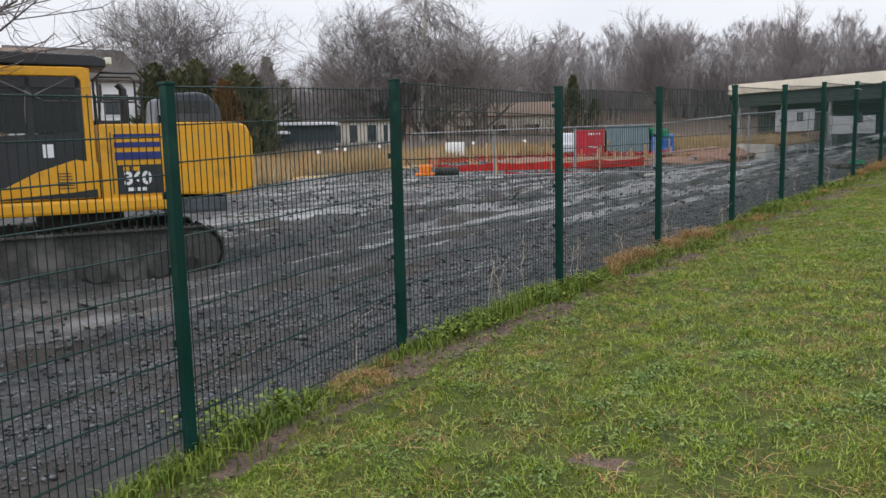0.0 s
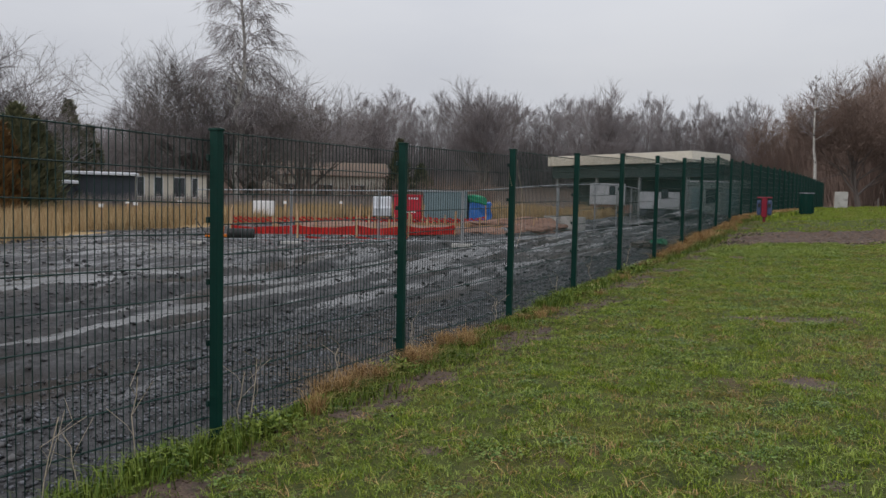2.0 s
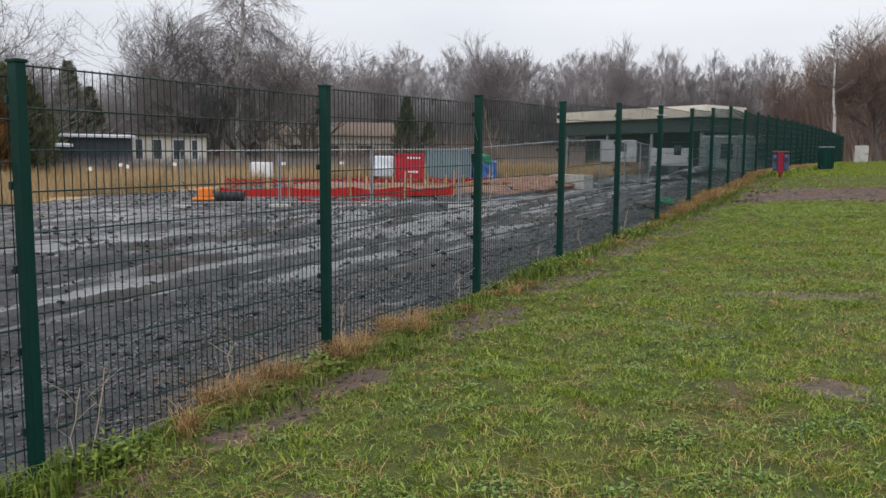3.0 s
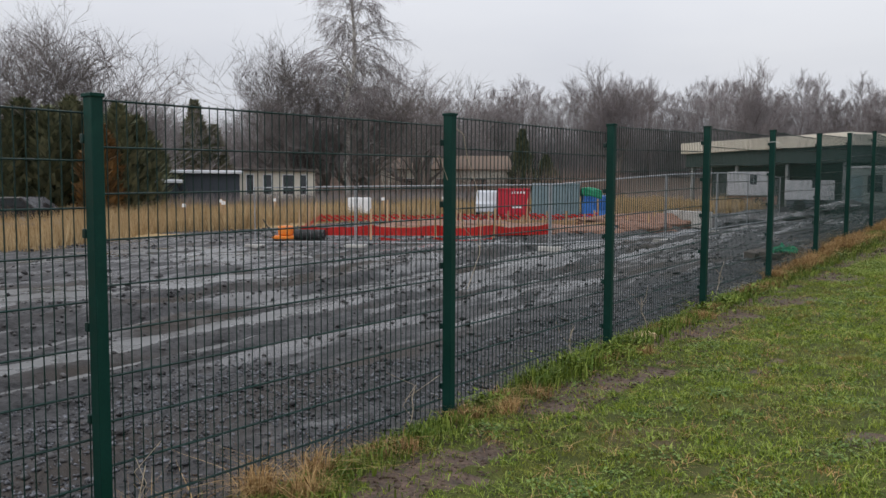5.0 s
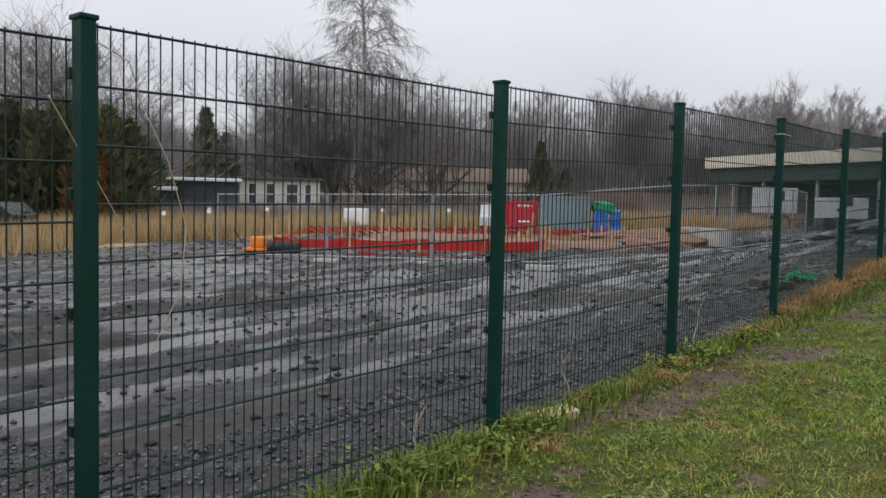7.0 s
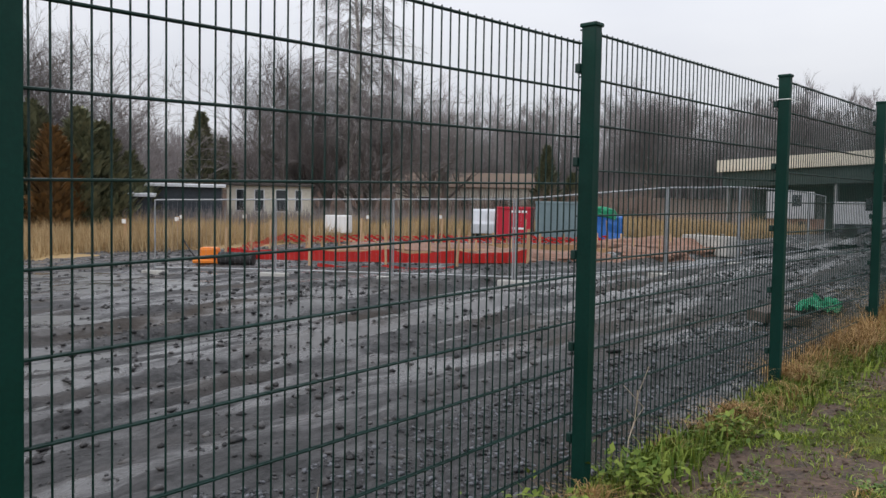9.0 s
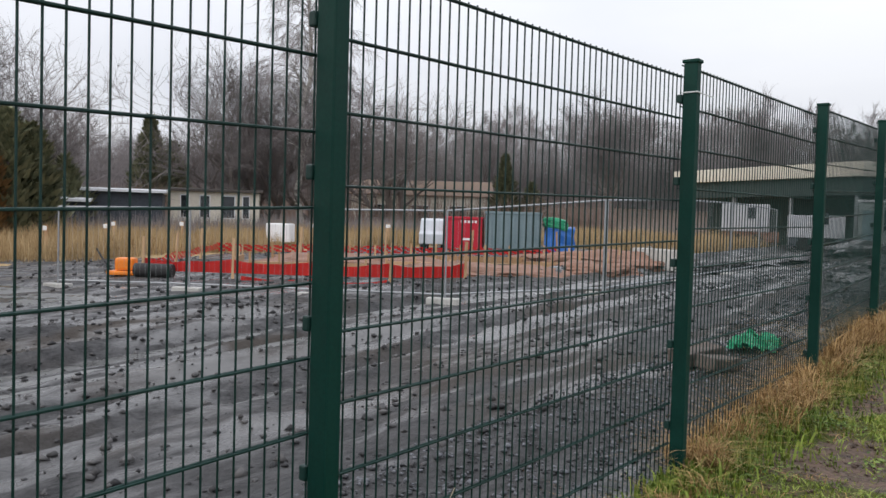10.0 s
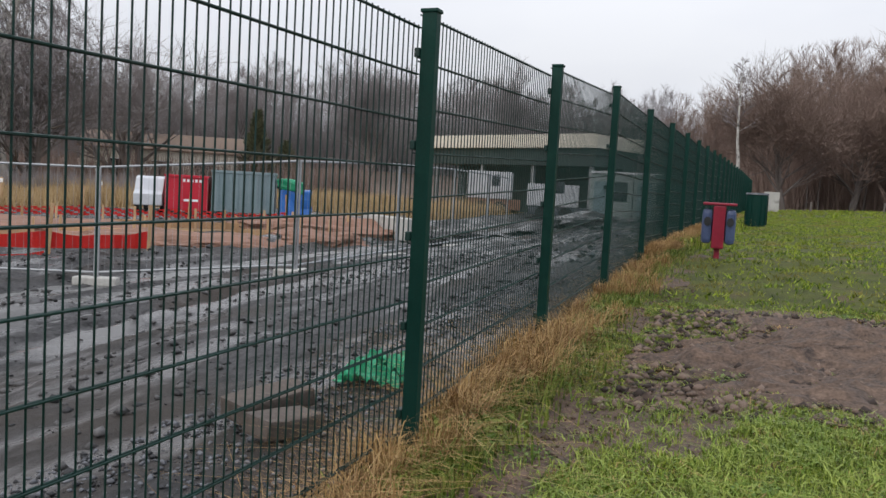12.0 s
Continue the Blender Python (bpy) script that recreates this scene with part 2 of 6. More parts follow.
# ---- the lie of the land ----
def verge(y):
    """Height of the ground along the fence."""
    return float(np.interp(y, (-60, 0, 21, 25, 28.5, 44, 80, 200), (-2.4, -0.12, 0.85, 1.1, 1.36, 1.52, 1.92, 2.6)))


def edge(y):
    """Where the turf ends: under the fence, which bends near the start."""
    return np.interp(y, (-5.0, -2.4, 0.1, 2.5), (1.5, 1.0, 0.48, 0.0))


def smooth(a, b, v):
    t = min(1.0, max(0.0, (v - a) / (b - a)))
    return t * t * (3 - 2 * t)


RUTS = (3.5, 5.0, 6.7, 8.6, 10.8)
RUT_WIDTH = (0.3, 0.45, 0.8, 0.6, 0.5)
WATER = [(1, 2, 15, 0.6, 0.06), (2, 3, 50, 1.0, 0.05), (3, 10, 50, 0.8, 0.062), (0, 10, 28, 0.45, 0.075), (4, 4, 20, 0.7, 0.055), (1, 20, 46, 0.6, 0.068)]
POOLS = [(-14.2, 13.2, 3.6, 1.7, 60, -0.035, 1), (-16.2, 21.2, 3.0, 1.6, 50, -0.03, 2), (-12.4, 17.2, 2.6, 1.2, 55, -0.03, 3), (-12.6, 8.5, 3.0, 1.2, 70, -0.03, 4), (-20.5, 19.5, 4.0, 2.0, 60, -0.03, 5), (-6.0, 49.0, 8.0, 1.0, 86, -0.01, 6)]
SOIL = "bare brown earth worn into the turf"
EARTH = [(3.35, 22.95, 2.75, 1.5, 10, 0.13, 1, "churned mound of bare brown earth in the turf"), (0.62, 20.6, 0.26, 1.0, 0, 0.0, 2, SOIL), (3.3, 21.3, 0.8, 0.4, 0, 0.0, 18, SOIL), (0.78, 0.45, 0.17, 0.55, 18, 0.0, 19, SOIL), (0.3, 2.05, 0.16, 0.26, 0, 0.0, 20, SOIL), (2.6, 1.2, 0.26, 0.16, 0, 0.0, 21, SOIL), (0.55, 1.3, 0.2, 0.4, 0, 0.0, 3, SOIL), (0.45, 2.6, 0.28, 0.5, 0, 0.0, 4, SOIL), (0.5, 4.0, 0.25, 0.5, 10, 0.0, 5, SOIL), (0.5, 6.2, 0.3, 0.6, 0, 0.0, 6, SOIL), (0.55, 9.0, 0.3, 0.7, 0, 0.0, 7, SOIL), (0.5, 11.0, 0.3, 0.8, 0, 0.0, 8, SOIL), (0.5, 13.9, 0.3, 0.7, 0, 0.0, 9, SOIL), (0.75, 15.9, 0.4, 0.6, 0, 0.0, 10, SOIL), (0.8, 18.2, 0.35, 0.6, 20, 0.0, 11, SOIL), (1.55, 18.3, 0.22, 0.3, 0, 0.0, 12, SOIL), (3.1, 10.9, 0.7, 0.22, 10, 0.0, 13, SOIL), (3.6, 7.9, 0.3, 0.25, 0, 0.0, 14, SOIL), (1.1, 21.3, 0.5, 1.0, 0, 0.0, 15, SOIL), (1.6, 24.5, 0.9, 0.5, 0, 0.0, 17, SOIL)]


def rut_line(y, k):
    """The wheel tracks run roughly beside the fence and swing away from it a little."""
    return -RUTS[k] - 0.075 * (min(30, max(-5, y)) - 8) * (1.2 if k < 3 else 0.5) * (1 if y < 30 else 1) + 0.16 * math.sin(y * 0.45 + k * 2)


def site_level(y):
    return float(np.interp(y, (-40, 0, 8, 24, 34, 60, 100), (-0.9, -0.62, -0.5, 0.1, 0.4, 0.8, 1.2)))


def land(x, y, rough=True):
    b = verge(y)
    if x >= 0:
        z = b + 0.05 * min(x, 8) + 0.02 * max(0, min(x - 8, 20))
        if rough:
            z += 0.035 * noise.noise((x * 1.3, y * 1.3, 0)) + 0.018 * noise.noise((x * 4, y * 4, 3))
        return z
    s = site_level(y)
    far = math.hypot(x, y - 20)
    z = b + (s - b) * smooth(0, 9, -x)
    if rough and x > -40 and y < 70:
        fade = smooth(0, 0.8, -x)
        dip, calm = 0.0, 1.0
        for k in range(5):
            d, w = abs(x - rut_line(y, k)), RUT_WIDTH[k]
            if d < w + 0.7:
                wet = 0.5 + 0.5 * noise.noise((y * 0.35, k * 5, 1))
                dip += -0.085 * smooth(w, w * 0.45, d) + (0.05 + 0.07 * wet) * smooth(0.26, 0.0, abs(d - w - 0.12))
                calm = min(calm, 0.3 + 0.7 * smooth(w * 0.5, w, d))
        z += dip + fade * calm * (0.055 * noise.noise((x * 2.0, y * 0.4, 9)) + 0.05 * noise.noise((x * 0.7, y * 0.7, 1)) + 0.045 * noise.noise((x * 2.5, y * 1.6, 2)) + 0.035 * noise.noise((x * 7, y * 5, 4)))
        bank = smooth(1.3, 0.2, abs(x + 9.9 + 0.06 * (y - 10)))
        z += fade * bank * smooth(0, 4, y) * 0.24 * max(0.0, 0.4 + noise.noise((x * 0.8, y * 0.5, 12)))
    if far > 75:
        # wooded rise behind the site
        z += 7.0 * smooth(80, 170, far) * smooth(0, 60, -x + 10)
    return z


def worn(x, y):
    """How far the turf beside the fence is trodden down to the soil: over 0 where it is bare."""
    return noise.noise((x * 1.7, y * 1.2, 5)) + 0.45 * noise.noise((x * 5, y * 4, 15)) + 0.56 * math.exp(-((x - 0.5) / 0.32) ** 2) - 0.62 - 0.16 * smooth(0.9, 1.6, x)


def trodden(x, y):
    """True on the ragged bare patches in the turf."""
    for ex, ey, rx, ry, turn, h, seed, label in EARTH:
        if abs(x - ex) < rx + ry and abs(y - ey) < rx + ry:
            c, s = math.cos(radians(turn)), math.sin(radians(turn))
            d = math.hypot(((x - ex) * c + (y - ey) * s) / rx, ((y - ey) * c - (x - ex) * s) / ry)
            if d + 0.4 * noise.noise((x * 5, y * 5, seed)) < 0.85:
                return True
    return False


def build_ground():
    xs = np.concatenate([-np.geomspace(600, 20, 40), np.arange(-19.6, -13, 0.25), np.arange(-13, 0, 0.12), np.arange(0, 1.4, 0.07), np.arange(1.4, 7, 0.17), np.arange(7, 14, 0.4), np.geomspace(14.4, 600, 30)])
    ys = np.concatenate([-np.geomspace(300, 7, 18), np.arange(-6.5, 0, 0.3), np.arange(0, 29, 0.14), np.arange(29, 60, 0.5), np.geomspace(60.5, 700, 40)])
    xs = np.unique(np.round(np.append(xs[abs(xs) > 0.05], 0.0), 4))
    verts = [(x, y, land(x, y)) for y in ys for x in xs]
    w = len(xs)
    faces, slots = [], []
    for j in range(len(ys) - 1):
        for i in range(w - 1):
            a = j * w + i
            faces.append((a, a + 1, a + w + 1, a + w))
            x, y = (xs[i] + xs[i + 1]) / 2, (ys[j] + ys[j + 1]) / 2
            wob = noise.noise((x * 0.9, y * 0.9, 5))
            if x > edge(y):
                s = 1 if x < 7 and y < 32 and (worn(x, y) > 0 or trodden(x, y)) else 0
                if y > 95:
                    s = 4
            else:
                far = math.hypot(x, y - 20)
                s = 2
                if (x < -27 + 3 * wob and y < 70) or (x < -14 and y > 56):
                    s = 3
                if far > 62 + 4 * wob and x < -14 or y > 110:
                    s = 4
            slots.append(s)
    me = mesh_of("ground", verts, faces, M_TURF, smooth=True)
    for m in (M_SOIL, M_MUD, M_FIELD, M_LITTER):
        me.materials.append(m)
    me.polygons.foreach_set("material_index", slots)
    return tagged(new("ground", me), "green playing field and black churned mud of a building site", "ground", kind="structure")


build_ground()

# ---- the fence ----
PITCH = 2.5
POST_TOP = np.array([(-15, 1.4), (0, 2.10), (2.5, 2.258), (5, 2.292), (7.5, 2.381), (10, 2.494), (12.5, 2.60), (15, 2.75), (17.5, 2.865), (20, 2.968), (22.5, 3.133), (25, 3.33), (27.5, 3.38), (30, 3.45), (36, 3.6), (44, 3.8), (59, 4.08), (85, 4.35)])
POST_X = {-2: 1.5, -1: 1.0, 0: 0.5, 1: -0.045, 2: -0.015, 3: -0.034, 4: 0.023, 7: 0.034, 8: 0.066, 9: 0.02}
POST_SHIFT = {-1: 0.12, 0: 0.09, 4: 0.026, 5: 0.024, 6: 0.012}


def post_at(k):
    return POST_X.get(k, 1.6 if k < -2 else 0.0), PITCH * k + POST_SHIFT.get(k, 0.0)


def post_top(y):
    return float(np.interp(y, POST_TOP[:, 0], POST_TOP[:, 1]))


def post_meshes():
    bm = bmesh.new()
    box(bm, (-0.037, -0.028, -2.75), (0.037, 0.028, -0.012), bevel=0.006)
    shaft = bpy.data.meshes.new("shaft")
    bm.to_mesh(shaft)
    bm.free()
    shaft.materials.append(M_FENCE)
    bm = bmesh.new()
    box(bm, (-0.044, -0.035, -0.018), (0.044, 0.035, 0.0), bevel=0.005)
    cap = bpy.data.meshes.new("cap")
    bm.to_mesh(cap)
    bm.free()
    cap.materials.append(M_FENCE)
    bm = bmesh.new()
    box(bm, (-0.066, -0.034, -0.022), (-0.0375, 0.034, 0.022), bevel=0.006)
    rod(bm, (-0.071, 0, 0), (-0.065, 0, 0), 0.009, 6)
    clip = bpy.data.meshes.new("clamp")
    bm.to_mesh(clip)
    bm.free()
    clip.materials.append(M_WIRE)
    return shaft, cap, clip


SHAFT, CAP, CLAMP = post_meshes()
bm = bmesh.new()
rod(bm, (0, 0, -2.16), (0, 0, 0.012), 0.0033, 6)
WIRE = bpy.data.meshes.new("vertical_wire")
bm.to_mesh(WIRE)
bm.free()
WIRE.materials.append(M_WIRE)
bm = bmesh.new()
rod(bm, (0.0068, -1.245, 0), (0.0068, 1.245, 0), 0.0042, 6)
rod(bm, (-0.0068, -1.245, 0), (-0.0068, 1.245, 0), 0.0042, 6)
RAIL = bpy.data.meshes.new("double_wire")
bm.to_mesh(RAIL)
bm.free()
RAIL.materials.append(M_WIRE)
PANEL_X = -0.052
RAIL_STEP = 0.2135


def fence_post(k):
    x, y = post_at(k)
    top = post_top(PITCH * k)
    lean = 0.6 * noise.noise((k * 3.7, 0, 0))
    ob = empty("fence_post", pose(x, y, top, lean, 0.5 * noise.noise((k * 2.1, 4, 0)), 0), "dark green coated steel fence post with a flat cap, in grass", "fence post", "posts of the mesh fence")
    put("shaft", SHAFT, parent=ob)
    put("cap", CAP, parent=ob)
    if -2 <= k <= 14:
        for i in range(5):
            put("clamp", CLAMP, pose(0, 0, -0.2 - 0.427 * i), ob)
    return ob


def fence_panel(k, split):
    (x0, y0), (x1, y1) = post_at(k), post_at(k + 1)
    z0, z1 = post_top(PITCH * k) - 0.022, post_top(PITCH * (k + 1)) - 0.085
    slope = (z1 - z0) / PITCH
    turn = math.degrees(math.atan2(x0 - x1, y1 - y0))
    ob = empty("mesh_fence", pose((x0 + x1) / 2 + PANEL_X, (y0 + y1) / 2, (z0 + z1) / 2, 0, 0, turn), "dark green welded double-wire mesh fence between two posts", "fence", "bays of the mesh fence")
    if split:
        for i in range(50):
            u = -1.225 + 0.05 * i
            put("vertical_wire", WIRE, pose(0, u, u * slope), ob)
        for j in range(11):
            put("double_wire", RAIL, pose(0, 0, -RAIL_STEP * j, math.degrees(math.atan(slope))), ob)
    else:
        bm = bmesh.new()
        for i in range(50):
            u = -1.225 + 0.05 * i
            rod(bm, (0, u, u * slope - 2.16), (0, u, u * slope + 0.012), 0.0033, 4)
        part("vertical_wire", bm, M_WIRE, ob)["kind"] = "stuff"
        bm = bmesh.new()
        for j in range(11):
            rod(bm, (0, -1.245, -RAIL_STEP * j - 1.245 * slope), (0, 1.245, -RAIL_STEP * j + 1.245 * slope), 0.006, 4)
        part("double_wire", bm, M_WIRE, ob)["kind"] = "stuff"
    return ob


for k in range(-5, 34):
    fence_post(k)
for k in range(-5, 33):
    fence_panel(k, -1 <= k <= 13)


# ---- trees ----
class Branches:
    """Gathers tapered limbs; thick ones go to the trunk, thin ones to the crown."""

    def __init__(self, rng):
        self.rng, self.trunk, self.crown = rng, ([], []), ([], [])

    def limb(self, pts, radii, thick, sides):
        vs, fs = self.trunk if thick else self.crown
        start = len(vs)
        for i, p in enumerate(pts):
            d = (pts[min(i + 1, len(pts) - 1)] - pts[max(0, i - 1)]).normalized()
            u = d.orthogonal().normalized()
            w = d.cross(u)
            for s in range(sides):
                a = 2 * math.pi * s / sides
                vs.append(p + (u * math.cos(a) + w * math.sin(a)) * radii[i])
        for i in range(len(pts) - 1):
            for s in range(sides):
                a, b = start + i * sides + s, start + i * sides + (s + 1) % sides
                fs.append((a, b, b + sides))
                fs.append((a, b + sides, a + sides))

    def twig(self, p, d, length, r):
        """The last shoots: a slim sliver each."""
        vs, fs = self.crown
        u = d.orthogonal().normalized()
        u = (u * math.cos(self.rng.uniform(0, 3.1)) + d.cross(u) * math.sin(self.rng.uniform(0, 3.1))).normalized()
        k = len(vs)
        vs += [p - u * r, p + u * r, p + d * length]
        fs.append((k, k + 1, k + 2))

    def grow(self, p, d, length, radius, depth, droop, spread, twigs, r_min, keep=(0.5, 0.74)):
        rng = self.rng
        n = 4 if depth > 1 else 2
        pts, radii = [p.copy()], [radius]
        for i in range(n):
            d = (d + Vector((rng.uniform(-1, 1), rng.uniform(-1, 1), rng.uniform(-0.7, 0.8))) * (0.11 if depth > 1 else 0.06) + Vector((0, 0, droop))).normalized()
            p = p + d * (length / n)
            pts.append(p.copy())
            radii.append(max(r_min, radius * (1 - 0.62 * (i + 1) / n)))
        thick = radius > 0.045
        self.limb(pts, radii, thick, 5 if radius > 0.1 else (4 if thick else 3))
        count = twigs + 2 if depth == 0 else (twigs if depth <= 2 else rng.randint(4, 6))
        for c in range(count):
            t = rng.uniform(0.2, 1.0) if c else 1.0
            i = min(n - 1, int(t * n))
            at = pts[i].lerp(pts[i + 1], t * n - i)
            side = Vector((rng.gauss(0, 1), rng.gauss(0, 1), rng.gauss(0.1, 0.6))).normalized()
            nd = (d * (1 - spread) + side * spread + Vector((0, 0, 0.05 + droop))).normalized()
            if depth == 0:
                self.twig(at, nd, length * rng.uniform(0.6, 1.0), r_min * 0.9)
            else:
                self.grow(at, nd, length * rng.uniform(*keep), max(r_min, radii[i] * 0.6), depth - 1, droop, spread, twigs, r_min, keep)


def meshes_of(b, bark, twig, k=1.0):
    return [mesh_tris(nm, np.array([tuple(v) for v in vs]) * k, fs, m) for (vs, fs), m, nm in ((b.trunk, bark, "trunk"), (b.crown, twig, "crown"))]


def tree_meshes(seed, height, stems=1, spread=0.5, droop=0.02, depth=3, twigs=5, r_min=0.012, girth=0.02, lean=0.12, trunk_part=0.4, bark=M_BARK, twig=M_TWIG, keep=(0.5, 0.74)):
    rng = random.Random(seed)
    b = Branches(rng)
    for s in range(stems):
        d = Vector((rng.uniform(-1, 1), rng.uniform(-1, 1), 0)) * lean * (2.4 if stems > 1 else 1) + Vector((0, 0, 1))
        b.grow(Vector((rng.uniform(-0.2, 0.2), rng.uniform(-0.2, 0.2), -0.3)) * (stems > 1) + Vector((0, 0, -0.3)), d.normalized(), height * trunk_part * rng.uniform(0.9, 1.1), height * girth / math.sqrt(stems), depth, droop, spread, twigs, r_min, keep)
    return meshes_of(b, bark, twig, height / max(v.z for v in b.crown[0]))


def leader_meshes(seed, height, droop=-0.05, limbs=34, r_min=0.012, girth=0.013, width=0.22, bark=M_BIRCH, twig=M_TWIG, first=0.22, rise=(0.6, 1.3), deep=1, twigs=5):
    """A tree with one straight leader and many thin limbs, such as a birch or a wood tree."""
    rng = random.Random(seed)
    b = Branches(rng)
    pts = [Vector((0, 0, -0.4))]
    for i in range(9):
        pts.append(Vector((rng.gauss(0, 0.012) * height, rng.gauss(0, 0.012) * height, height * (i + 1) / 9)))
    radii = [height * girth * (1 - 0.93 * i / 9) for i in range(10)]
    b.limb(pts, radii, True, 6)
    for c in range(limbs):
        t = first + (0.97 - first) * (c + rng.random()) / limbs
        i = min(8, int(t * 9))
        at = pts[i].lerp(pts[i + 1], t * 9 - i)
        a = rng.uniform(0, 2 * math.pi)
        d = Vector((math.cos(a), math.sin(a), rng.uniform(*rise))).normalized()
        b.grow(at, d, height * width * (1.2 - t) * rng.uniform(0.6, 1.1), height * girth * 0.32 * (1.1 - t), deep, droop, 0.42, twigs, r_min)
    return meshes_of(b, bark, twig)


def plant(name, meshes, x, y, turn, size, label, category="tree", group="", z=None):
    ob = empty(name, pose(x, y, land(x, y, False) if z is None else z, 0, 0, turn) @ Matrix.Scale(size, 4), label, category, group)
    for me in meshes:
        put(me.name.split(".")[0], me, parent=ob)
    return ob


def conifer_meshes(seed, height, width, leaf, columnar=True):
    """Thousands of small sprays set round a stem."""
    rng = np.random.default_rng(seed)
    n = int(260 * height)
    h = rng.random(n) ** 0.85
    shape = np.where(h < 0.12, 0.72 + h * 2.3, (1 - h) ** (0.55 if columnar else 0.9) * 1.06)
    lobes = 1 + 0.16 * np.sin(h * 23 + seed) + 0.12 * rng.normal(size=n)
    a = rng.random(n) * 2 * np.pi
    r = width / 2 * shape * lobes * (0.72 + 0.3 * np.sin(a * 3 + seed) * 0.25 + 0.28 * rng.random(n))
    c = np.stack([r * np.cos(a), r * np.sin(a), h * height], 1)
    out = np.stack([np.cos(a), np.sin(a), 0.9 + 0 * a], 1)
    side = np.stack([-np.sin(a), np.cos(a), rng.normal(0, 0.4, n)], 1)
    size = (0.16 + 0.2 * rng.random(n))[:, None] * (0.6 + height / 12)
    v = np.stack([c - side * size * 0.55, c + side * size * 0.55, c + out * size * 1.1 + rng.normal(0, 0.05, (n, 3)), c - out * size * 0.5], 1).reshape(-1, 3)
    i = np.arange(n)[:, None] * 4
    tri = np.concatenate([i + [0, 1, 2], i + [1, 0, 3]])
    crown = mesh_tris("crown", v, tri, leaf)
    bm = bmesh.new()
    rod(bm, (0, 0, -0.3), (0, 0, height * 0.92), width * 0.06, 6, 0.02)
    trunk = bpy.data.meshes.new("trunk")
    bm.to_mesh(trunk)
    bm.free()
    trunk.materials.append(M_BARK)
    return trunk, crown


# ---- trees and woods ----
def bearing(x, y, dx, dy, d):
    k = d / math.hypot(dx, dy)
    return x + dx * k, y + dy * k


E1 = (3.34, 6.37)
x, y = -45.1, 54.34
plant("birch_tree", leader_meshes(5, 26.5, droop=-0.2, limbs=96, width=0.165, r_min=0.011, rise=(0.8, 1.9), deep=2, twigs=5, girth=0.011), x, y, 20, 1, "tall bare birch with a pale trunk and hanging twigs", "tree")
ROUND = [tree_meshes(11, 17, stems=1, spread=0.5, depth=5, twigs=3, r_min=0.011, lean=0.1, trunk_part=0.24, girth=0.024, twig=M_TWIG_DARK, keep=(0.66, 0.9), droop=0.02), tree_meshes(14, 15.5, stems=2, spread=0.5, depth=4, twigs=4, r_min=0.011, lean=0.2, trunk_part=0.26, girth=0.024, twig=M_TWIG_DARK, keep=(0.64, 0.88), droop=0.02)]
for dx, dy, d, i, turn, size, label in (
    (-7.62, 6.48, 67, 0, 0, 0.95, "broad bare round-crowned tree with several grey stems"),
    (-7.35, 6.78, 70, 1, 70, 0.95, "bare round-crowned grey tree beside the tall birch"),
    (-7.0, 7.14, 70, 1, 200, 0.9, "bare round-crowned grey tree beside the tall birch"),
    (-8.98, 4.42, 60, 0, 130, 0.9, "wide bare many-stemmed tree behind dark conifers"),
    (-9.1, 4.15, 60.5, 1, 20, 0.84, "wide bare many-stemmed tree behind dark conifers"),
    (-8.8, 4.75, 61, 1, 300, 0.84, "upright bare grey tree behind dark conifers"),
    (-6.42, 7.66, 88, 1, 150, 1.08, "slender bare tree beside the tall birch"),
):
    x, y = bearing(*E1, dx, dy, d)
    plant("bare_tree", ROUND[i], x, y, turn, size, label, "tree", "bare trees")
x, y = bearing(4.54, -2.37, -9.62, 2.7, 17)
plant("bare_tree", tree_meshes(17, 9, stems=1, spread=0.6, depth=3, twigs=5, r_min=0.008), x, y, 40, 1, "bare tree with thin hanging branches beside the site", "tree", "bare trees")

# dark evergreens, most of them columnar
EVERGREEN = [(-9.245, 3.82, 53, 8.2, 2.6), (-9.2, 3.95, 54, 9.0, 3.0), (-9.1, 4.2, 53, 8.4, 2.8), (-8.99, 4.42, 54, 9.2, 3.2), (-8.75, 4.85, 52, 8.6, 3.0), (-8.66, 5.02, 53, 7.8, 3.2), (-8.52, 5.2, 57, 6.0, 4.2), (-8.28, 5.61, 92, 11.5, 6.0), (-8.15, 5.8, 95, 9.0, 6.0), (-5.43, 8.4, 92, 8.4, 4.0), (-5.2, 8.6, 96, 5.6, 5.0)]
for i, (dx, dy, d, h, w) in enumerate(EVERGREEN):
    x, y = bearing(*E1, dx, dy, d)
    plant("evergreen_tree", conifer_meshes(i + 3, h * (0.78 if d < 60 else 0.95), w * (1.15 if d < 60 else 1.0), M_CONIFER, w < 4), x, y, i * 50, 1, "dark green dense evergreen with an uneven outline", "tree", "dark evergreens")
for dx, dy, d, h, w in ((-8.86, 4.64, 50, 5.6, 2.3), (-8.80, 4.74, 50.5, 4.6, 1.9)):
    x, y = bearing(*E1, dx, dy, d)
    plant("evergreen_tree", conifer_meshes(40 + int(h), h, w, M_RUST), x, y, 0, 1, "rusty brown dying columnar evergreen in a dark row", "tree", "dark evergreens")
for dx, dy, d, h, w in ((-8.84, 4.67, 62, 6.4, 2.4), (-8.15, 5.8, 72, 5.6, 5)):
    x, y = bearing(4.54, -2.37, dx, dy, d)
    plant("evergreen_tree", conifer_meshes(60 + int(h * 5), h, w, M_CONIFER, w < 4), x, y, 0, 1, "dark green dense evergreen with an uneven outline", "tree", "dark evergreens")

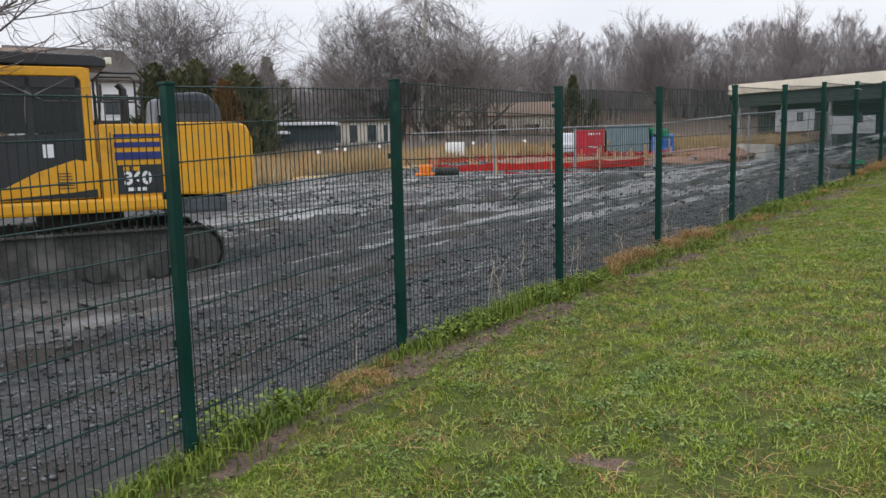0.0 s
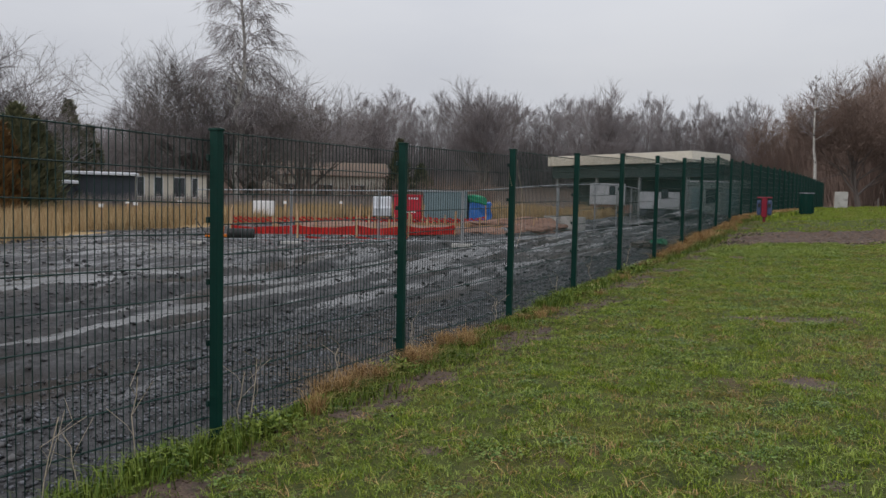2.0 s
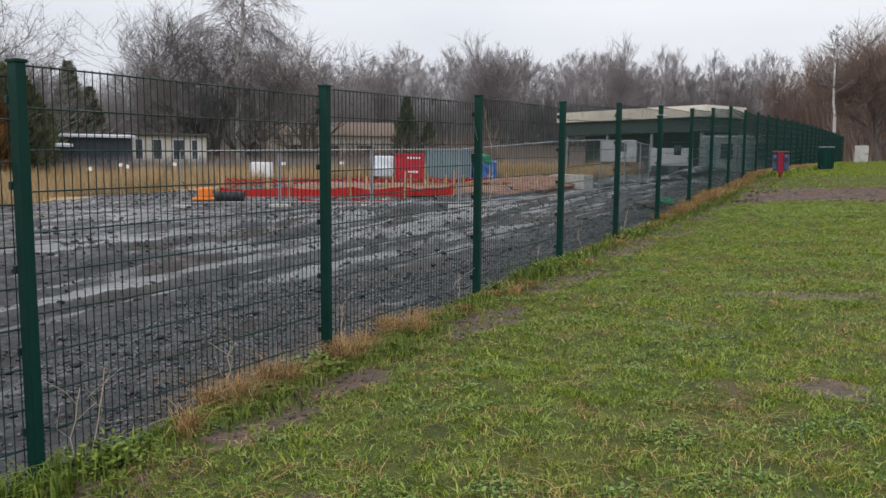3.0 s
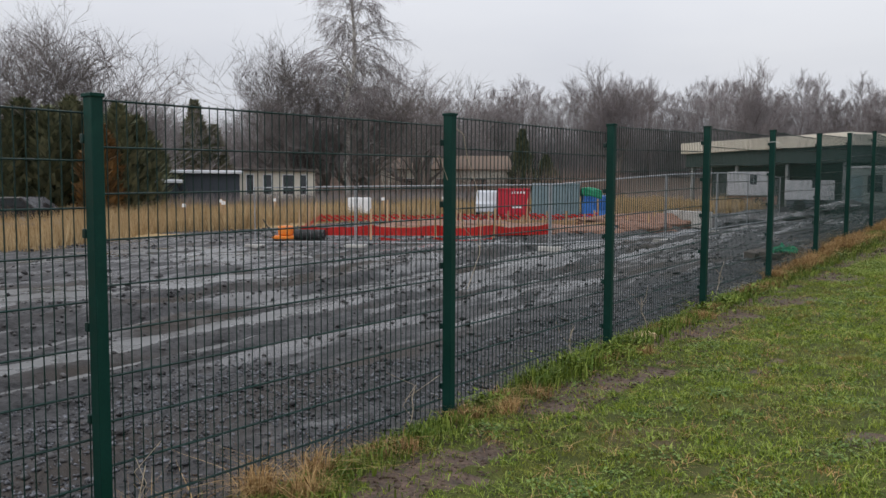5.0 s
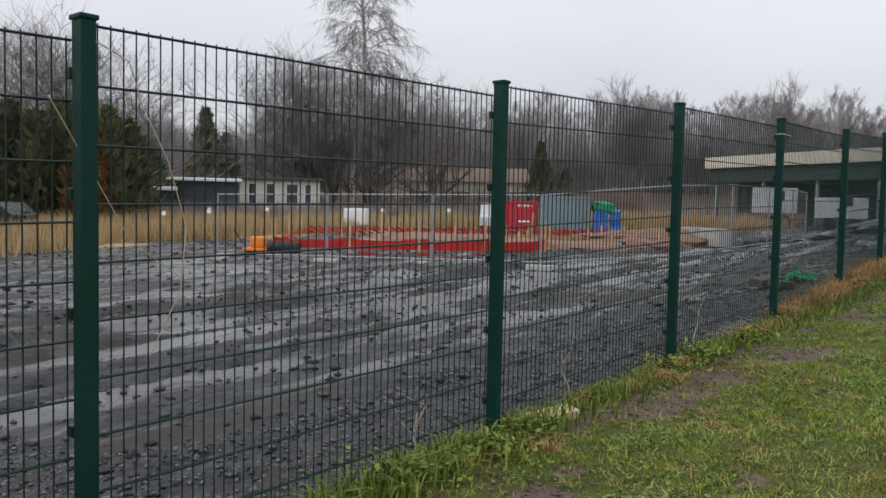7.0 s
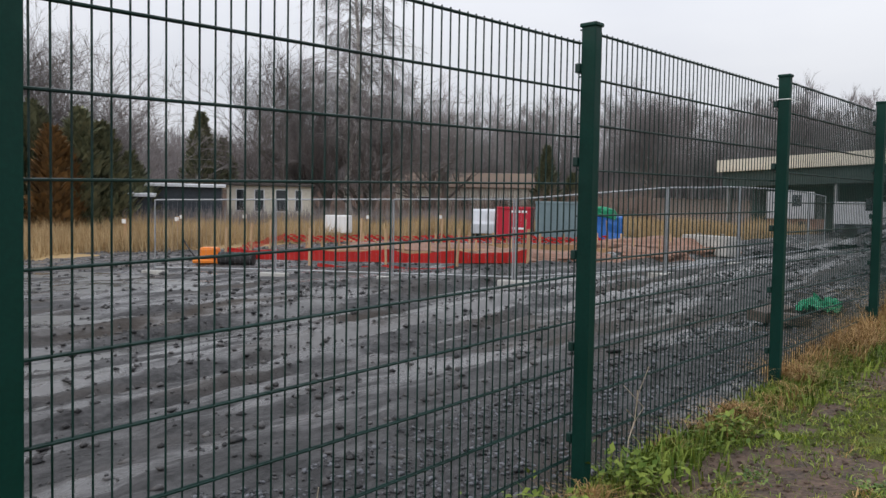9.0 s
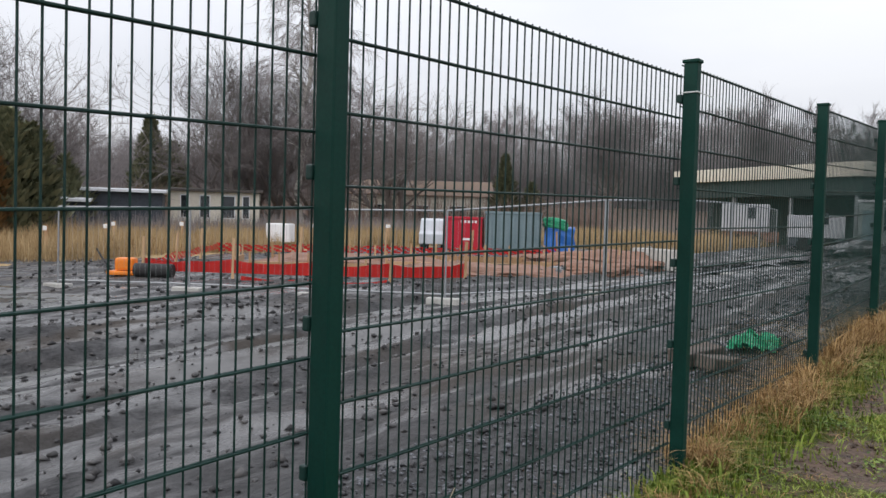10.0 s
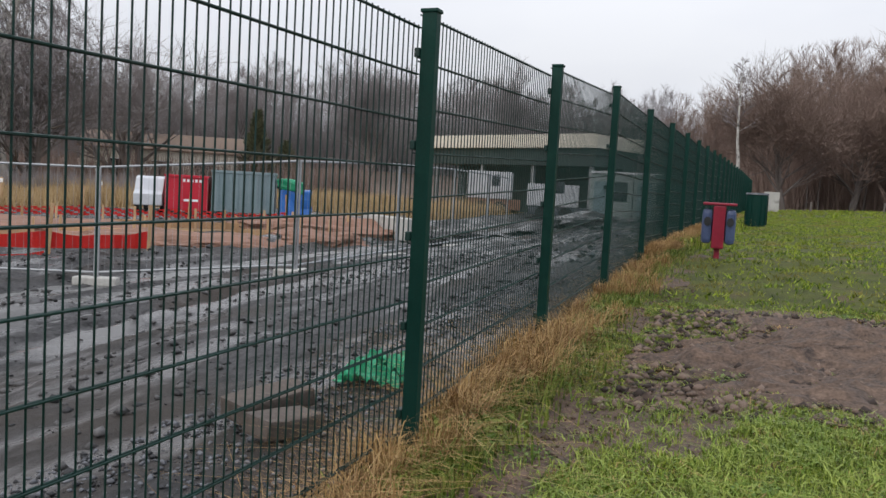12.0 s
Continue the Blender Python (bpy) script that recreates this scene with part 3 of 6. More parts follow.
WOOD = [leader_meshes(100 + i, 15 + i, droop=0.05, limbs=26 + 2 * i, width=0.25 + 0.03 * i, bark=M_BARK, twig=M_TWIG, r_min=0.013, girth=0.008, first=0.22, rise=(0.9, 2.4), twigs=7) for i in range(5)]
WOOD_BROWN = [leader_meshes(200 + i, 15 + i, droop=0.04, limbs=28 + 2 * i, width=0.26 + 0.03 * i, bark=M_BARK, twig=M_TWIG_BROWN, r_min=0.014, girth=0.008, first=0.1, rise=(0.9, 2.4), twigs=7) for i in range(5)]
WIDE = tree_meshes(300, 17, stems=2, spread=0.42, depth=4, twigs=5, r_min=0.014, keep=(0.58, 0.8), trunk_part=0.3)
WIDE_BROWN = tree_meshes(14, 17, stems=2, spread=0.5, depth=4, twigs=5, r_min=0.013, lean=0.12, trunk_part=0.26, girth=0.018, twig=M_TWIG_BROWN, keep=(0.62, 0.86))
rng = random.Random(4)
LINE = [(-125, 40), (-108, 75), (-84, 108), (-58, 132), (-30, 142), (-8, 138), (4, 122), (22, 114), (60, 108)]
COUNT = 280
for i in range(COUNT):
    u = (i + rng.random()) / COUNT * (len(LINE) - 1)
    k = min(len(LINE) - 2, int(u))
    x = LINE[k][0] + (LINE[k + 1][0] - LINE[k][0]) * (u - k)
    y = LINE[k][1] + (LINE[k + 1][1] - LINE[k][1]) * (u - k)
    back = rng.choice((0, 5, 11, 18)) + rng.uniform(-2, 2)
    n = Vector((x - 3, y - 10, 0)).normalized() * back
    x, y = x + n.x, y + n.y
    brown = x > -14
    size = rng.uniform(0.8, 1.02) * (0.52 if x < -96 else 0.7 if x < -80 else 0.94) * (1.18 if x > 2 else 0.97)
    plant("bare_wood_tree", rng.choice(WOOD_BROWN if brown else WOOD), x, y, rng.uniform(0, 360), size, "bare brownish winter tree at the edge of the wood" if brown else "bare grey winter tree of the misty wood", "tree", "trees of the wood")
for x, y, s in ((-52, 118, 1.2), (-70, 112, 1.0), (-36, 132, 1.15), (3, 108, 1.05), (9, 112, 1.2), (16, 114, 1.15), (24, 108, 1.2), (-95, 88, 0.9)):
    plant("bare_wood_tree", WIDE_BROWN if x > 0 else WIDE, x, y, x * 30, s, "tall broad bare tree standing above the wood", "tree", "trees of the wood")
x, y = bearing(1.59, 16.57, -0.43, 9.99, 84)
plant("birch_tree", leader_meshes(55, 15, droop=-0.03, limbs=26, width=0.16, first=0.5, girth=0.016, r_min=0.018), x, y, 0, 1, "slim birch with a white trunk before the wood", "tree")


def thicket(name, seed, line, depth, count, h0, h1, width, material, label):
    """Upright stems and brush too many to count."""
    g = np.random.default_rng(seed)
    u = g.random(count) * (len(line) - 1)
    k = np.minimum(len(line) - 2, u.astype(int))
    p = np.array(line, float)
    c = p[k] + (p[k + 1] - p[k]) * (u - k)[:, None]
    away = c - (3, 10)
    c = c + away / np.linalg.norm(away, axis=1)[:, None] * (g.random(count) * depth)[:, None]
    z = np.array([land(a, b, False) for a, b in c])
    h = h0 + (h1 - h0) * g.random(count) ** 1.6
    a = g.random(count) * np.pi
    w = width * (0.5 + g.random(count))
    lean = g.normal(0, 0.16, (count, 2)) * h[:, None]
    base = np.column_stack([c, z - 0.2])
    side = np.column_stack([np.cos(a) * w, np.sin(a) * w, 0 * a])
    top = base + np.column_stack([lean, h])
    v = np.stack([base - side, base + side, top], 1).reshape(-1, 3)
    me = mesh_tris(name, v, np.arange(count * 3).reshape(-1, 3), material)
    return tagged(new(name, me), label, "undergrowth", kind="stuff")


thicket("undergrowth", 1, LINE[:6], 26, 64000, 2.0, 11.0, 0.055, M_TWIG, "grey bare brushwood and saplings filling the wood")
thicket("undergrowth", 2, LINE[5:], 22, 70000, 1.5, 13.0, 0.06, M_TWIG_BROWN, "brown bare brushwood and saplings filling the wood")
thicket("undergrowth", 3, [(-72, 30), (-66, 46), (-62, 60), (-48, 74), (-36, 88)], 12, 15000, 1.0, 5.0, 0.05, M_TWIG_BROWN, "brown bare hedge brushwood behind the allotments")

thicket("undergrowth", 4, [(-42, 30), (-41, 34), (-38, 44), (-34, 53), (-27, 60)], 4, 16000, 0.6, 1.9, 0.045, M_TWIG_DARK, "low dark bare hedge before the garden sheds")

# ---- buildings at the edge of the site ----
M_CREAM = mat("cream_cladding", (0.50, 0.46, 0.38), (0.66, 0.62, 0.53), rough=0.7, scale=0.4, fine=6, bump=0.1)
M_TAN = mat("tan_boards", (0.22, 0.19, 0.14), (0.36, 0.32, 0.25), rough=0.8, scale=0.5, fine=8, bump=0.2)
M_OLDWALL = mat("weathered_white_render", (0.34, 0.35, 0.36), (0.46, 0.47, 0.48), rough=0.85, scale=0.5, fine=12, bump=0.1)
M_WHITEWALL = mat("white_render", (0.62, 0.63, 0.64), (0.78, 0.79, 0.80), rough=0.8, scale=0.5, fine=12, bump=0.1)
M_DARKWALL = mat("dark_boards", (0.025, 0.03, 0.038), (0.06, 0.068, 0.08), rough=0.8, scale=0.6, fine=8, bump=0.3)
M_ROOF = mat("dark_roof", (0.05, 0.042, 0.038), (0.10, 0.085, 0.075), rough=0.85, scale=1.2, fine=10, bump=0.3)
M_BROWNROOF = mat("brown_roof", (0.13, 0.085, 0.06), (0.21, 0.15, 0.11), rough=0.85, scale=1.2, fine=10, bump=0.3)
M_SHEET = mat("pale_sheet_roof", (0.52, 0.53, 0.55), (0.72, 0.73, 0.75), rough=0.5, scale=0.8, fine=9, bump=0.1)
M_GLASS = glass("window_glass", (0.06, 0.075, 0.085))
M_CONCRETE = mat("pale_concrete", (0.34, 0.33, 0.31), (0.50, 0.49, 0.46), rough=0.85, scale=1.5, fine=22, bump=0.3, stain=(0.24, 0.23, 0.21), stain_scale=1.6)
M_DARKFILL = mat("dark_green_cladding", (0.02, 0.035, 0.033), (0.05, 0.07, 0.066), rough=0.7, scale=0.4, fine=7, bump=0.2)


def face_frame(x, y, dx, dy, d, turn=0.0):
    """A pose out there whose +y side looks away from the walker and +x runs to the right."""
    px, py = bearing(x, y, dx, dy, d)
    return pose(px, py, land(px, py, False), 0, 0, math.degrees(math.atan2(-dx, dy)) + turn)


def shed(m, w, d, h, wall, roof, label, windows=(), pitch=0.0, category="shed"):
    ob = empty("shed", m, label, category)
    bm = bmesh.new()
    box(bm, (-w / 2, 0, -0.6), (w / 2, d, h), bevel=0.02)
    body = part("wall", bm, wall, ob)
    bm = bmesh.new()
    extrude_profile(bm, [(-0.3, h + 0.004), (d / 2, h + 0.12 + pitch), (d + 0.3, h + 0.004), (d + 0.3, h + 0.15), (d / 2, h + 0.28 + pitch), (-0.3, h + 0.15)], -w / 2 - 0.25, w / 2 + 0.25)
    part("roof", bm, roof, ob)
    for x0, x1, z0, z1 in windows:
        bm = bmesh.new()
        box(bm, (x0 - 0.07, -0.05, z0 - 0.07), (x1 + 0.07, -0.003, z1 + 0.07), bevel=0.01)
        f = part("window", bm, M_WHITEWALL, ob)
        bm = bmesh.new()
        box(bm, (x0, -0.062, z0), (x1, -0.053, z1))
        part("pane", bm, M_GLASS, f)
    return ob


shed(face_frame(*E1, -8.28, 5.6, 57), 5.6, 4, 2.75, M_DARKWALL, M_SHEET, "long dark boarded shed with a pale sheet roof")
shed(face_frame(*E1, -8.5, 5.28, 55), 1.8, 2.4, 2.1, M_DARKWALL, M_SHEET, "small dark garden shed with a pale roof")
shed(face_frame(*E1, -7.72, 6.36, 64), 6.0, 4, 3.0, M_CREAM, M_ROOF, "low cream garden house with dark upright windows and flat roof", windows=[(-2.3, -1.8, 1.2, 2.7), (-1.0, -0.4, 1.2, 2.7), (0.5, 1.3, 1.2, 2.7), (1.9, 2.3, 1.2, 2.7)])
shed(face_frame(*E1, -6.2, 7.82, 92), 15, 8, 3.6, M_CREAM, M_BROWNROOF, "low bungalow with a brown pitched roof among trees", windows=[(-5, -3.4, 1.2, 2.6), (-1, 0.8, 1.2, 2.6), (3, 4.8, 1.2, 2.6)], pitch=1.6, category="house")
shed(face_frame(*E1, -9.5, 3.12, 52, 6), 7, 8, 6.0, M_WHITEWALL, M_ROOF, "white rendered house with a dark pitched roof", windows=[(1.2, 2.4, 1.2, 2.6), (1.2, 2.4, 3.9, 5.2)], pitch=2.2, category="house")
shed(face_frame(4.54, -2.37, -9.36, 3.55, 52, -10), 5, 7, 6.6, M_OLDWALL, M_BROWNROOF, "white house with a brown roof behind the digger", windows=[(-1.5, -0.4, 4.5, 5.8)], pitch=1.2, category="house")


def parked_car(m, label):
    ob = empty("parked_car", m, label, "car")
    M_CAR = mat("black_car_paint", (0.008, 0.009, 0.011), (0.016, 0.017, 0.02), rough=0.25, scale=2, fine=30, bump=0)
    bm = bmesh.new()
    extrude_profile(bm, [(-2.2, 0.35), (-2.2, 0.85), (-1.5, 0.98), (-0.9, 1.48), (1.3, 1.52), (2.0, 1.05), (2.2, 0.9), (2.2, 0.35)], -0.85, 0.85, bevel=0.06)
    part("body", bm, M_CAR, ob)
    for s in (-0.862, 0.862):
        bm = bmesh.new()
        extrude_profile(bm, [(-1.25, 1.0), (-0.85, 1.4), (1.15, 1.44), (1.6, 1.02)], s - 0.01, s + 0.01)
        part("side_window", bm, M_GLASS, ob)
        for yy in (-1.4, 1.4):
            bm = bmesh.new()
            rod(bm, (s - 0.1, yy, 0.32), (s + 0.06, yy, 0.32), 0.32, 16)
            t = part("wheel", bm, M_RUBBER, ob)
            bm = bmesh.new()
            rod(bm, (s - 0.04, yy, 0.32), (s + 0.075, yy, 0.32), 0.19, 12)
            part("rim", bm, M_STEEL, t)
    return ob


M_RUBBER = mat("black_rubber", (0.012, 0.012, 0.013), (0.03, 0.03, 0.03), rough=0.8, scale=5, fine=50, bump=0.2)
M_STEEL = mat("galvanised_steel", (0.24, 0.25, 0.26), (0.38, 0.395, 0.41), rough=0.55, metal=0.5, scale=4, fine=60, bump=0.06)
px, py = bearing(*E1, -9.23, 3.82, 46)
parked_car(pose(px, py, land(px, py, False) + 0.05, 0, 0, -64), "black car parked before a row of evergreens")


def hall():
    """A flat canopy with a pale edge, open and dark below."""
    a, b = Vector((-8.9, 66.9, 0)), Vector((-23.6, 73.2, 0))
    d = b - a
    ln = d.length
    ob = empty("hall", pose(a.x, a.y, 0.9, 0, 0, math.degrees(math.atan2(-d.x, d.y))), "flat-roofed hall with a pale edge and dark open side", "hall")
    bm = bmesh.new()
    box(bm, (0, 0, 4.55), (5.5, ln, 5.45), bevel=0.03)
    part("roof_edge", bm, M_CREAM, ob, "pale cream roof edge")
    # dark boxes added to fill the shaded opening below the roof
    bm = bmesh.new()
    box(bm, (0.4, 0.3, 3.4), (5.2, ln - 0.3, 4.546))
    part("beam", bm, M_DARKFILL, ob)
    bm = bmesh.new()
    box(bm, (3.6, 0.3, -2), (5.1, ln - 0.3, 3.396))
    part("back_wall", bm, M_DARKFILL, ob)
    for i in range(4):
        y = 0.8 + i * (ln - 1.6) / 3
        bm = bmesh.new()
        box(bm, (0.6, y - 0.12, -2), (0.84, y + 0.12, 3.396), bevel=0.02)
        part("column", bm, M_STEEL, ob)
    return ob


hall()

# ---- the digger ----
M_YELLOW = mat("digger_yellow", (0.60, 0.285, 0.008), (0.72, 0.36, 0.014), rough=0.42, scale=1.2, fine=18, bump=0.03, stain=(0.40, 0.20, 0.02), stain_scale=2.2, stain_at=0.68)
M_BLACK = mat("black_paint", (0.012, 0.013, 0.015), (0.028, 0.029, 0.032), rough=0.4, scale=2, fine=30, bump=0.05)
M_GREYPAINT = mat("dark_grey_cover", (0.05, 0.055, 0.065), (0.11, 0.118, 0.135), rough=0.35, scale=2, fine=24, bump=0.06)
M_TRACK = mat("muddy_track_steel", (0.025, 0.023, 0.022), (0.085, 0.078, 0.07), rough=0.75, metal=0.1, scale=2.2, fine=20, bump=0.7, stain=(0.15, 0.14, 0.13), stain_scale=1.3, stain_at=0.55)
M_BLUE = mat("blue_stripe", (0.012, 0.02, 0.13), (0.02, 0.032, 0.19), rough=0.4, scale=2, fine=20, bump=0)
M_WHITE = mat("white_paint", (0.68, 0.69, 0.70), (0.82, 0.82, 0.83), rough=0.45, scale=2, fine=25, bump=0.03)
M_LAMP = mat("lamp_lens", (0.7, 0.66, 0.5), (0.85, 0.82, 0.68), rough=0.2, scale=4, fine=20, bump=0)
M_CABGLASS = glass("cab_glass", (0.012, 0.016, 0.016), 0.06)
M_CABGLASS.node_tree.nodes["Principled BSDF"].inputs["Specular IOR Level"].default_value = 0.25
M_CABIN = mat("cab_interior", (0.02, 0.022, 0.024), (0.05, 0.052, 0.056), rough=0.8, scale=3, fine=30, bump=0.1)


def lettering(name, body, size, m, parent, material):
    cu = bpy.data.curves.new(name, "FONT")
    cu.body, cu.size, cu.extrude, cu.offset = body, size, 0.004, 0.012
    ob = new(name, cu)
    me = bpy.data.meshes.new_from_object(ob.evaluated_get(bpy.context.evaluated_depsgraph_get()))
    bpy.data.objects.remove(ob)
    me.materials.clear()
    me.materials.append(material)
    return put(name, me, m, parent)


M_HOOD = mat("dark_blue_grey_hood", (0.022, 0.026, 0.036), (0.06, 0.066, 0.085), rough=0.4, scale=2, fine=24, bump=0.06)


def digger(m):
    """Local frame: y runs forwards from the rear, x away from the fence, z up from the ground."""
    ob = empty("excavator", m, "yellow crawler excavator with black cab and muddy tracks on the mud", "excavator")
    # engine housing and counterweight
    bm = bmesh.new()
    extrude_profile(bm, [(0.02, 1.62), (0.0, 2.5), (0.10, 2.75), (0.28, 2.82), (1.55, 2.82), (1.55, 1.56), (0.35, 1.50)], 0.0, 3.1, bevel=0.05)
    part("counterweight", bm, M_YELLOW, ob)
    bm = bmesh.new()
    box(bm, (0.03, 1.555, 1.50), (3.07, 2.63, 2.80), bevel=0.035)
    housing = part("housing", bm, M_YELLOW, ob)
    bm = bmesh.new()
    box(bm, (-0.03, 1.56, 1.30), (3.12, 5.1, 1.545), bevel=0.06)
    part("deck_skirt", bm, M_YELLOW, ob)
    bm = bmesh.new()
    box(bm, (0.08, 0.5, 1.2), (3.02, 1.55, 1.498), bevel=0.06)
    part("lower_skirt", bm, M_GREYPAINT, ob)
    for y in (0.42, 1.5, 2.42):
        bm = bmesh.new()
        box(bm, (-0.004 if y < 1.55 else 0.018, y, 1.62), (0.004 if y < 1.55 else 0.04, y + 0.018, 2.66))
        part("door_seam", bm, M_BLACK, housing)
    # black name panel with figures and blue stripes
    bm = bmesh.new()
    box(bm, (0.014, 1.62, 1.60), (0.034, 2.36, 2.10), bevel=0.004)
    panel = part("name_panel", bm, M_BLACK, ob, "black panel with white figures")
    lettering("figures", "360", 0.30, pose(0.012, 2.26, 1.77, 90, 0, -90), panel, M_WHITE)
    for y0, y1, z0, z1, mt in ((1.98, 2.12, 2.0, 2.07, M_YELLOW), (2.16, 2.26, 2.0, 2.07, M_YELLOW), (1.9, 1.97, 1.65, 1.71, M_WHITE), (2.0, 2.05, 1.65, 1.71, M_WHITE), (2.09, 2.2, 1.65, 1.71, M_WHITE)):
        bm = bmesh.new()
        box(bm, (0.008, y0, z0), (0.013, y1, z1), bevel=0.001)
        part("mark", bm, mt, panel)
    for z0, z1 in ((2.19, 2.32), (2.40, 2.49), (2.57, 2.63)):
        bm = bmesh.new()
        box(bm, (0.016, 1.62, z0), (0.034, 2.38, z1), bevel=0.003)
        part("stripe", bm, M_BLUE, ob)
    # hood over the engine
    bm = bmesh.new()
    extrude_profile(bm, [(0.42, 2.81), (0.5, 3.12), (0.66, 3.32), (0.85, 3.37), (1.4, 3.34), (1.48, 3.26), (1.52, 2.81)], 0.4, 2.5, bevel=0.05)
    hood = part("engine_hood", bm, M_HOOD, ob)
    for i in range(5):
        bm = bmesh.new()
        box(bm, (0.385, 0.66 + i * 0.16, 3.0), (0.402, 0.78 + i * 0.16, 3.22), bevel=0.003)
        part("vent", bm, M_BLACK, hood)
    bm = bmesh.new()
    tube(bm, [(0.75, 2.1, 2.82), (0.75, 2.1, 3.42), (0.75, 2.18, 3.52)], 0.07, 10)
    part("exhaust_pipe", bm, M_BLACK, ob)
    bm = bmesh.new()
    box(bm, (1.2, 2.1, 2.805), (2.7, 2.64, 2.9), bevel=0.03)
    part("deck_plate", bm, M_BLACK, ob)
    # hand rails
    for x in (0.12, 1.0):
        bm = bmesh.new()
        tube(bm, [(x, 1.86, 2.8), (x, 1.86, 3.60), (x, 1.92, 3.66), (x, 2.5, 3.66), (x, 2.56, 3.6), (x, 2.56, 2.8)], 0.022)
        rod(bm, (x, 1.86, 3.22), (x, 2.56, 3.22), 0.018, 6)
        part("hand_rail", bm, M_BLACK, ob)
    bm = bmesh.new()
    tube(bm, [(0.05, 2.6, 2.78), (0.02, 2.58, 2.9), (-0.12, 2.56, 3.04), (-0.12, 2.56, 3.28)], 0.015)
    box(bm, (-0.2, 2.52, 3.16), (-0.03, 2.57, 3.46), bevel=0.02)
    part("mirror", bm, M_BLACK, ob)
    # cab
    bm = bmesh.new()
    box(bm, (0.12, 2.98, 1.55), (1.12, 4.85, 1.95), bevel=0.04)
    box(bm, (0.3, 3.2, 1.9), (0.95, 3.85, 2.6), bevel=0.1)
    cab = part("cab_base", bm, M_CABIN, ob)
    bm = bmesh.new()
    extrude_profile(bm, [(2.98, 1.56), (2.98, 3.44), (3.06, 3.56), (4.6, 3.56), (4.72, 3.5), (4.72, 3.42), (3.2, 3.42), (3.13, 3.35), (3.13, 1.56)], 0.02, 0.11, bevel=0.02)
    part("cab_frame", bm, M_YELLOW, ob)
    bm = bmesh.new()
    extrude_profile(bm, [(2.98, 1.56), (2.98, 3.44), (3.06, 3.56), (4.6, 3.56), (4.72, 3.5), (4.72, 3.42), (3.2, 3.42), (3.13, 3.35), (3.13, 1.56)], 1.05, 1.14, bevel=0.02)
    part("cab_frame", bm, M_YELLOW, ob)
    bm = bmesh.new()
    box(bm, (0.05, 2.98, 3.40), (1.12, 4.7, 3.555), bevel=0.03)
    part("cab_roof", bm, M_YELLOW, ob)
    bm = bmesh.new()
    extrude_profile(bm, [(2.72, 3.56), (2.72, 3.68), (2.9, 3.74), (4.75, 3.78), (4.75, 3.6), (3.0, 3.57)], 0.02, 1.15, bevel=0.02)
    guard = part("roof_guard", bm, M_BLACK, ob)
    bm = bmesh.new()
    box(bm, (0.06, 2.62, 3.61), (0.3, 2.73, 3.72), bevel=0.02)
    part("work_lamp", bm, M_LAMP, guard)
    # cab door: dark lower sheet sloping down to the front, glass above, pillar between
    bm = bmesh.new()
    extrude_profile(bm, [(3.135, 1.95), (3.135, 2.58), (4.85, 2.52), (4.85, 1.6), (4.4, 1.66)], 0.045, 0.075)
    door = part("cab_door", bm, M_BLACK, ob, "black cab door with a white sticker")
    bm = bmesh.new()
    box(bm, (0.036, 3.62, 2.2), (0.044, 3.78, 2.4), bevel=0.002)
    part("sticker", bm, M_WHITE, door)
    for y in (3.135, 3.88, 4.78):
        bm = bmesh.new()
        box(bm, (0.04, y, 2.55), (0.08, y + 0.09, 3.41), bevel=0.008)
        part("window_frame", bm, M_BLACK, door)
    bm = bmesh.new()
    box(bm, (0.04, 3.15, 3.24), (0.08, 4.85, 3.415), bevel=0.01)
    part("window_frame", bm, M_BLACK, door)
    for y0, y1 in ((3.225, 3.88), (3.97, 4.78)):
        bm = bmesh.new()
        box(bm, (0.055, y0, 2.57), (0.063, y1, 3.25))
        p = part("pane", bm, M_CABGLASS, door)
        p.visible_shadow = False
    # yellow side sheet that sweeps down under the cab
    bm = bmesh.new()
    extrude_profile(bm, [(2.96, 1.56), (2.96, 2.1), (3.3, 2.16), (3.9, 1.98), (4.6, 1.66), (4.9, 1.56)], 0.0, 0.042, bevel=0.008)
    sheet = part("side_sheet", bm, M_YELLOW, ob)
    for i in range(6):
        bm = bmesh.new()
        box(bm, (-0.008, 3.34 + i * 0.01, 1.72 + 0.045 * i), (0.004, 3.6, 1.735 + 0.045 * i))
        part("slot", bm, M_BLACK, sheet)
    bm = bmesh.new()
    extrude_profile(bm, [(3.0, 1.57), (3.0, 1.7), (3.4, 1.66), (4.7, 1.585)], -0.014, -0.003)
    part("lower_flash", bm, M_BLACK, sheet)
    for piece in ob.children:
        if piece.name.split(".")[0] in ("cab_base", "cab_frame", "cab_roof", "roof_guard", "cab_door", "side_sheet"):
            piece.matrix_basis = Matrix.Translation((0, -0.31, -0.14)) @ Matrix.Diagonal((1, 1, 1.09, 1))
    # slewing ring, track frames
    bm = bmesh.new()
    rod(bm, (1.55, 2.9, 0.95), (1.55, 2.9, 1.32), 0.75, 28)
    box(bm, (0.7, 1.9, 0.6), (2.4, 4.0, 1.0), bevel=0.08)
    part("slew_ring", bm, M_TRACK, ob)
    for x0 in (0.02, 2.48):
        bm = bmesh.new()
        r, zc, ya, yb = 0.46, 0.50, 1.08, 4.75
        pts = [(ya + r * math.sin(a), zc - r * math.cos(a)) for a in [math.pi * (1 + i / 10) for i in range(11)]]
        pts += [(yb + r * math.sin(a), zc - r * math.cos(a)) for a in [math.pi * i / 10 for i in range(11)]]
        extrude_profile(bm, pts[::-1], x0 + 0.12, x0 + 0.48, bevel=0.02)
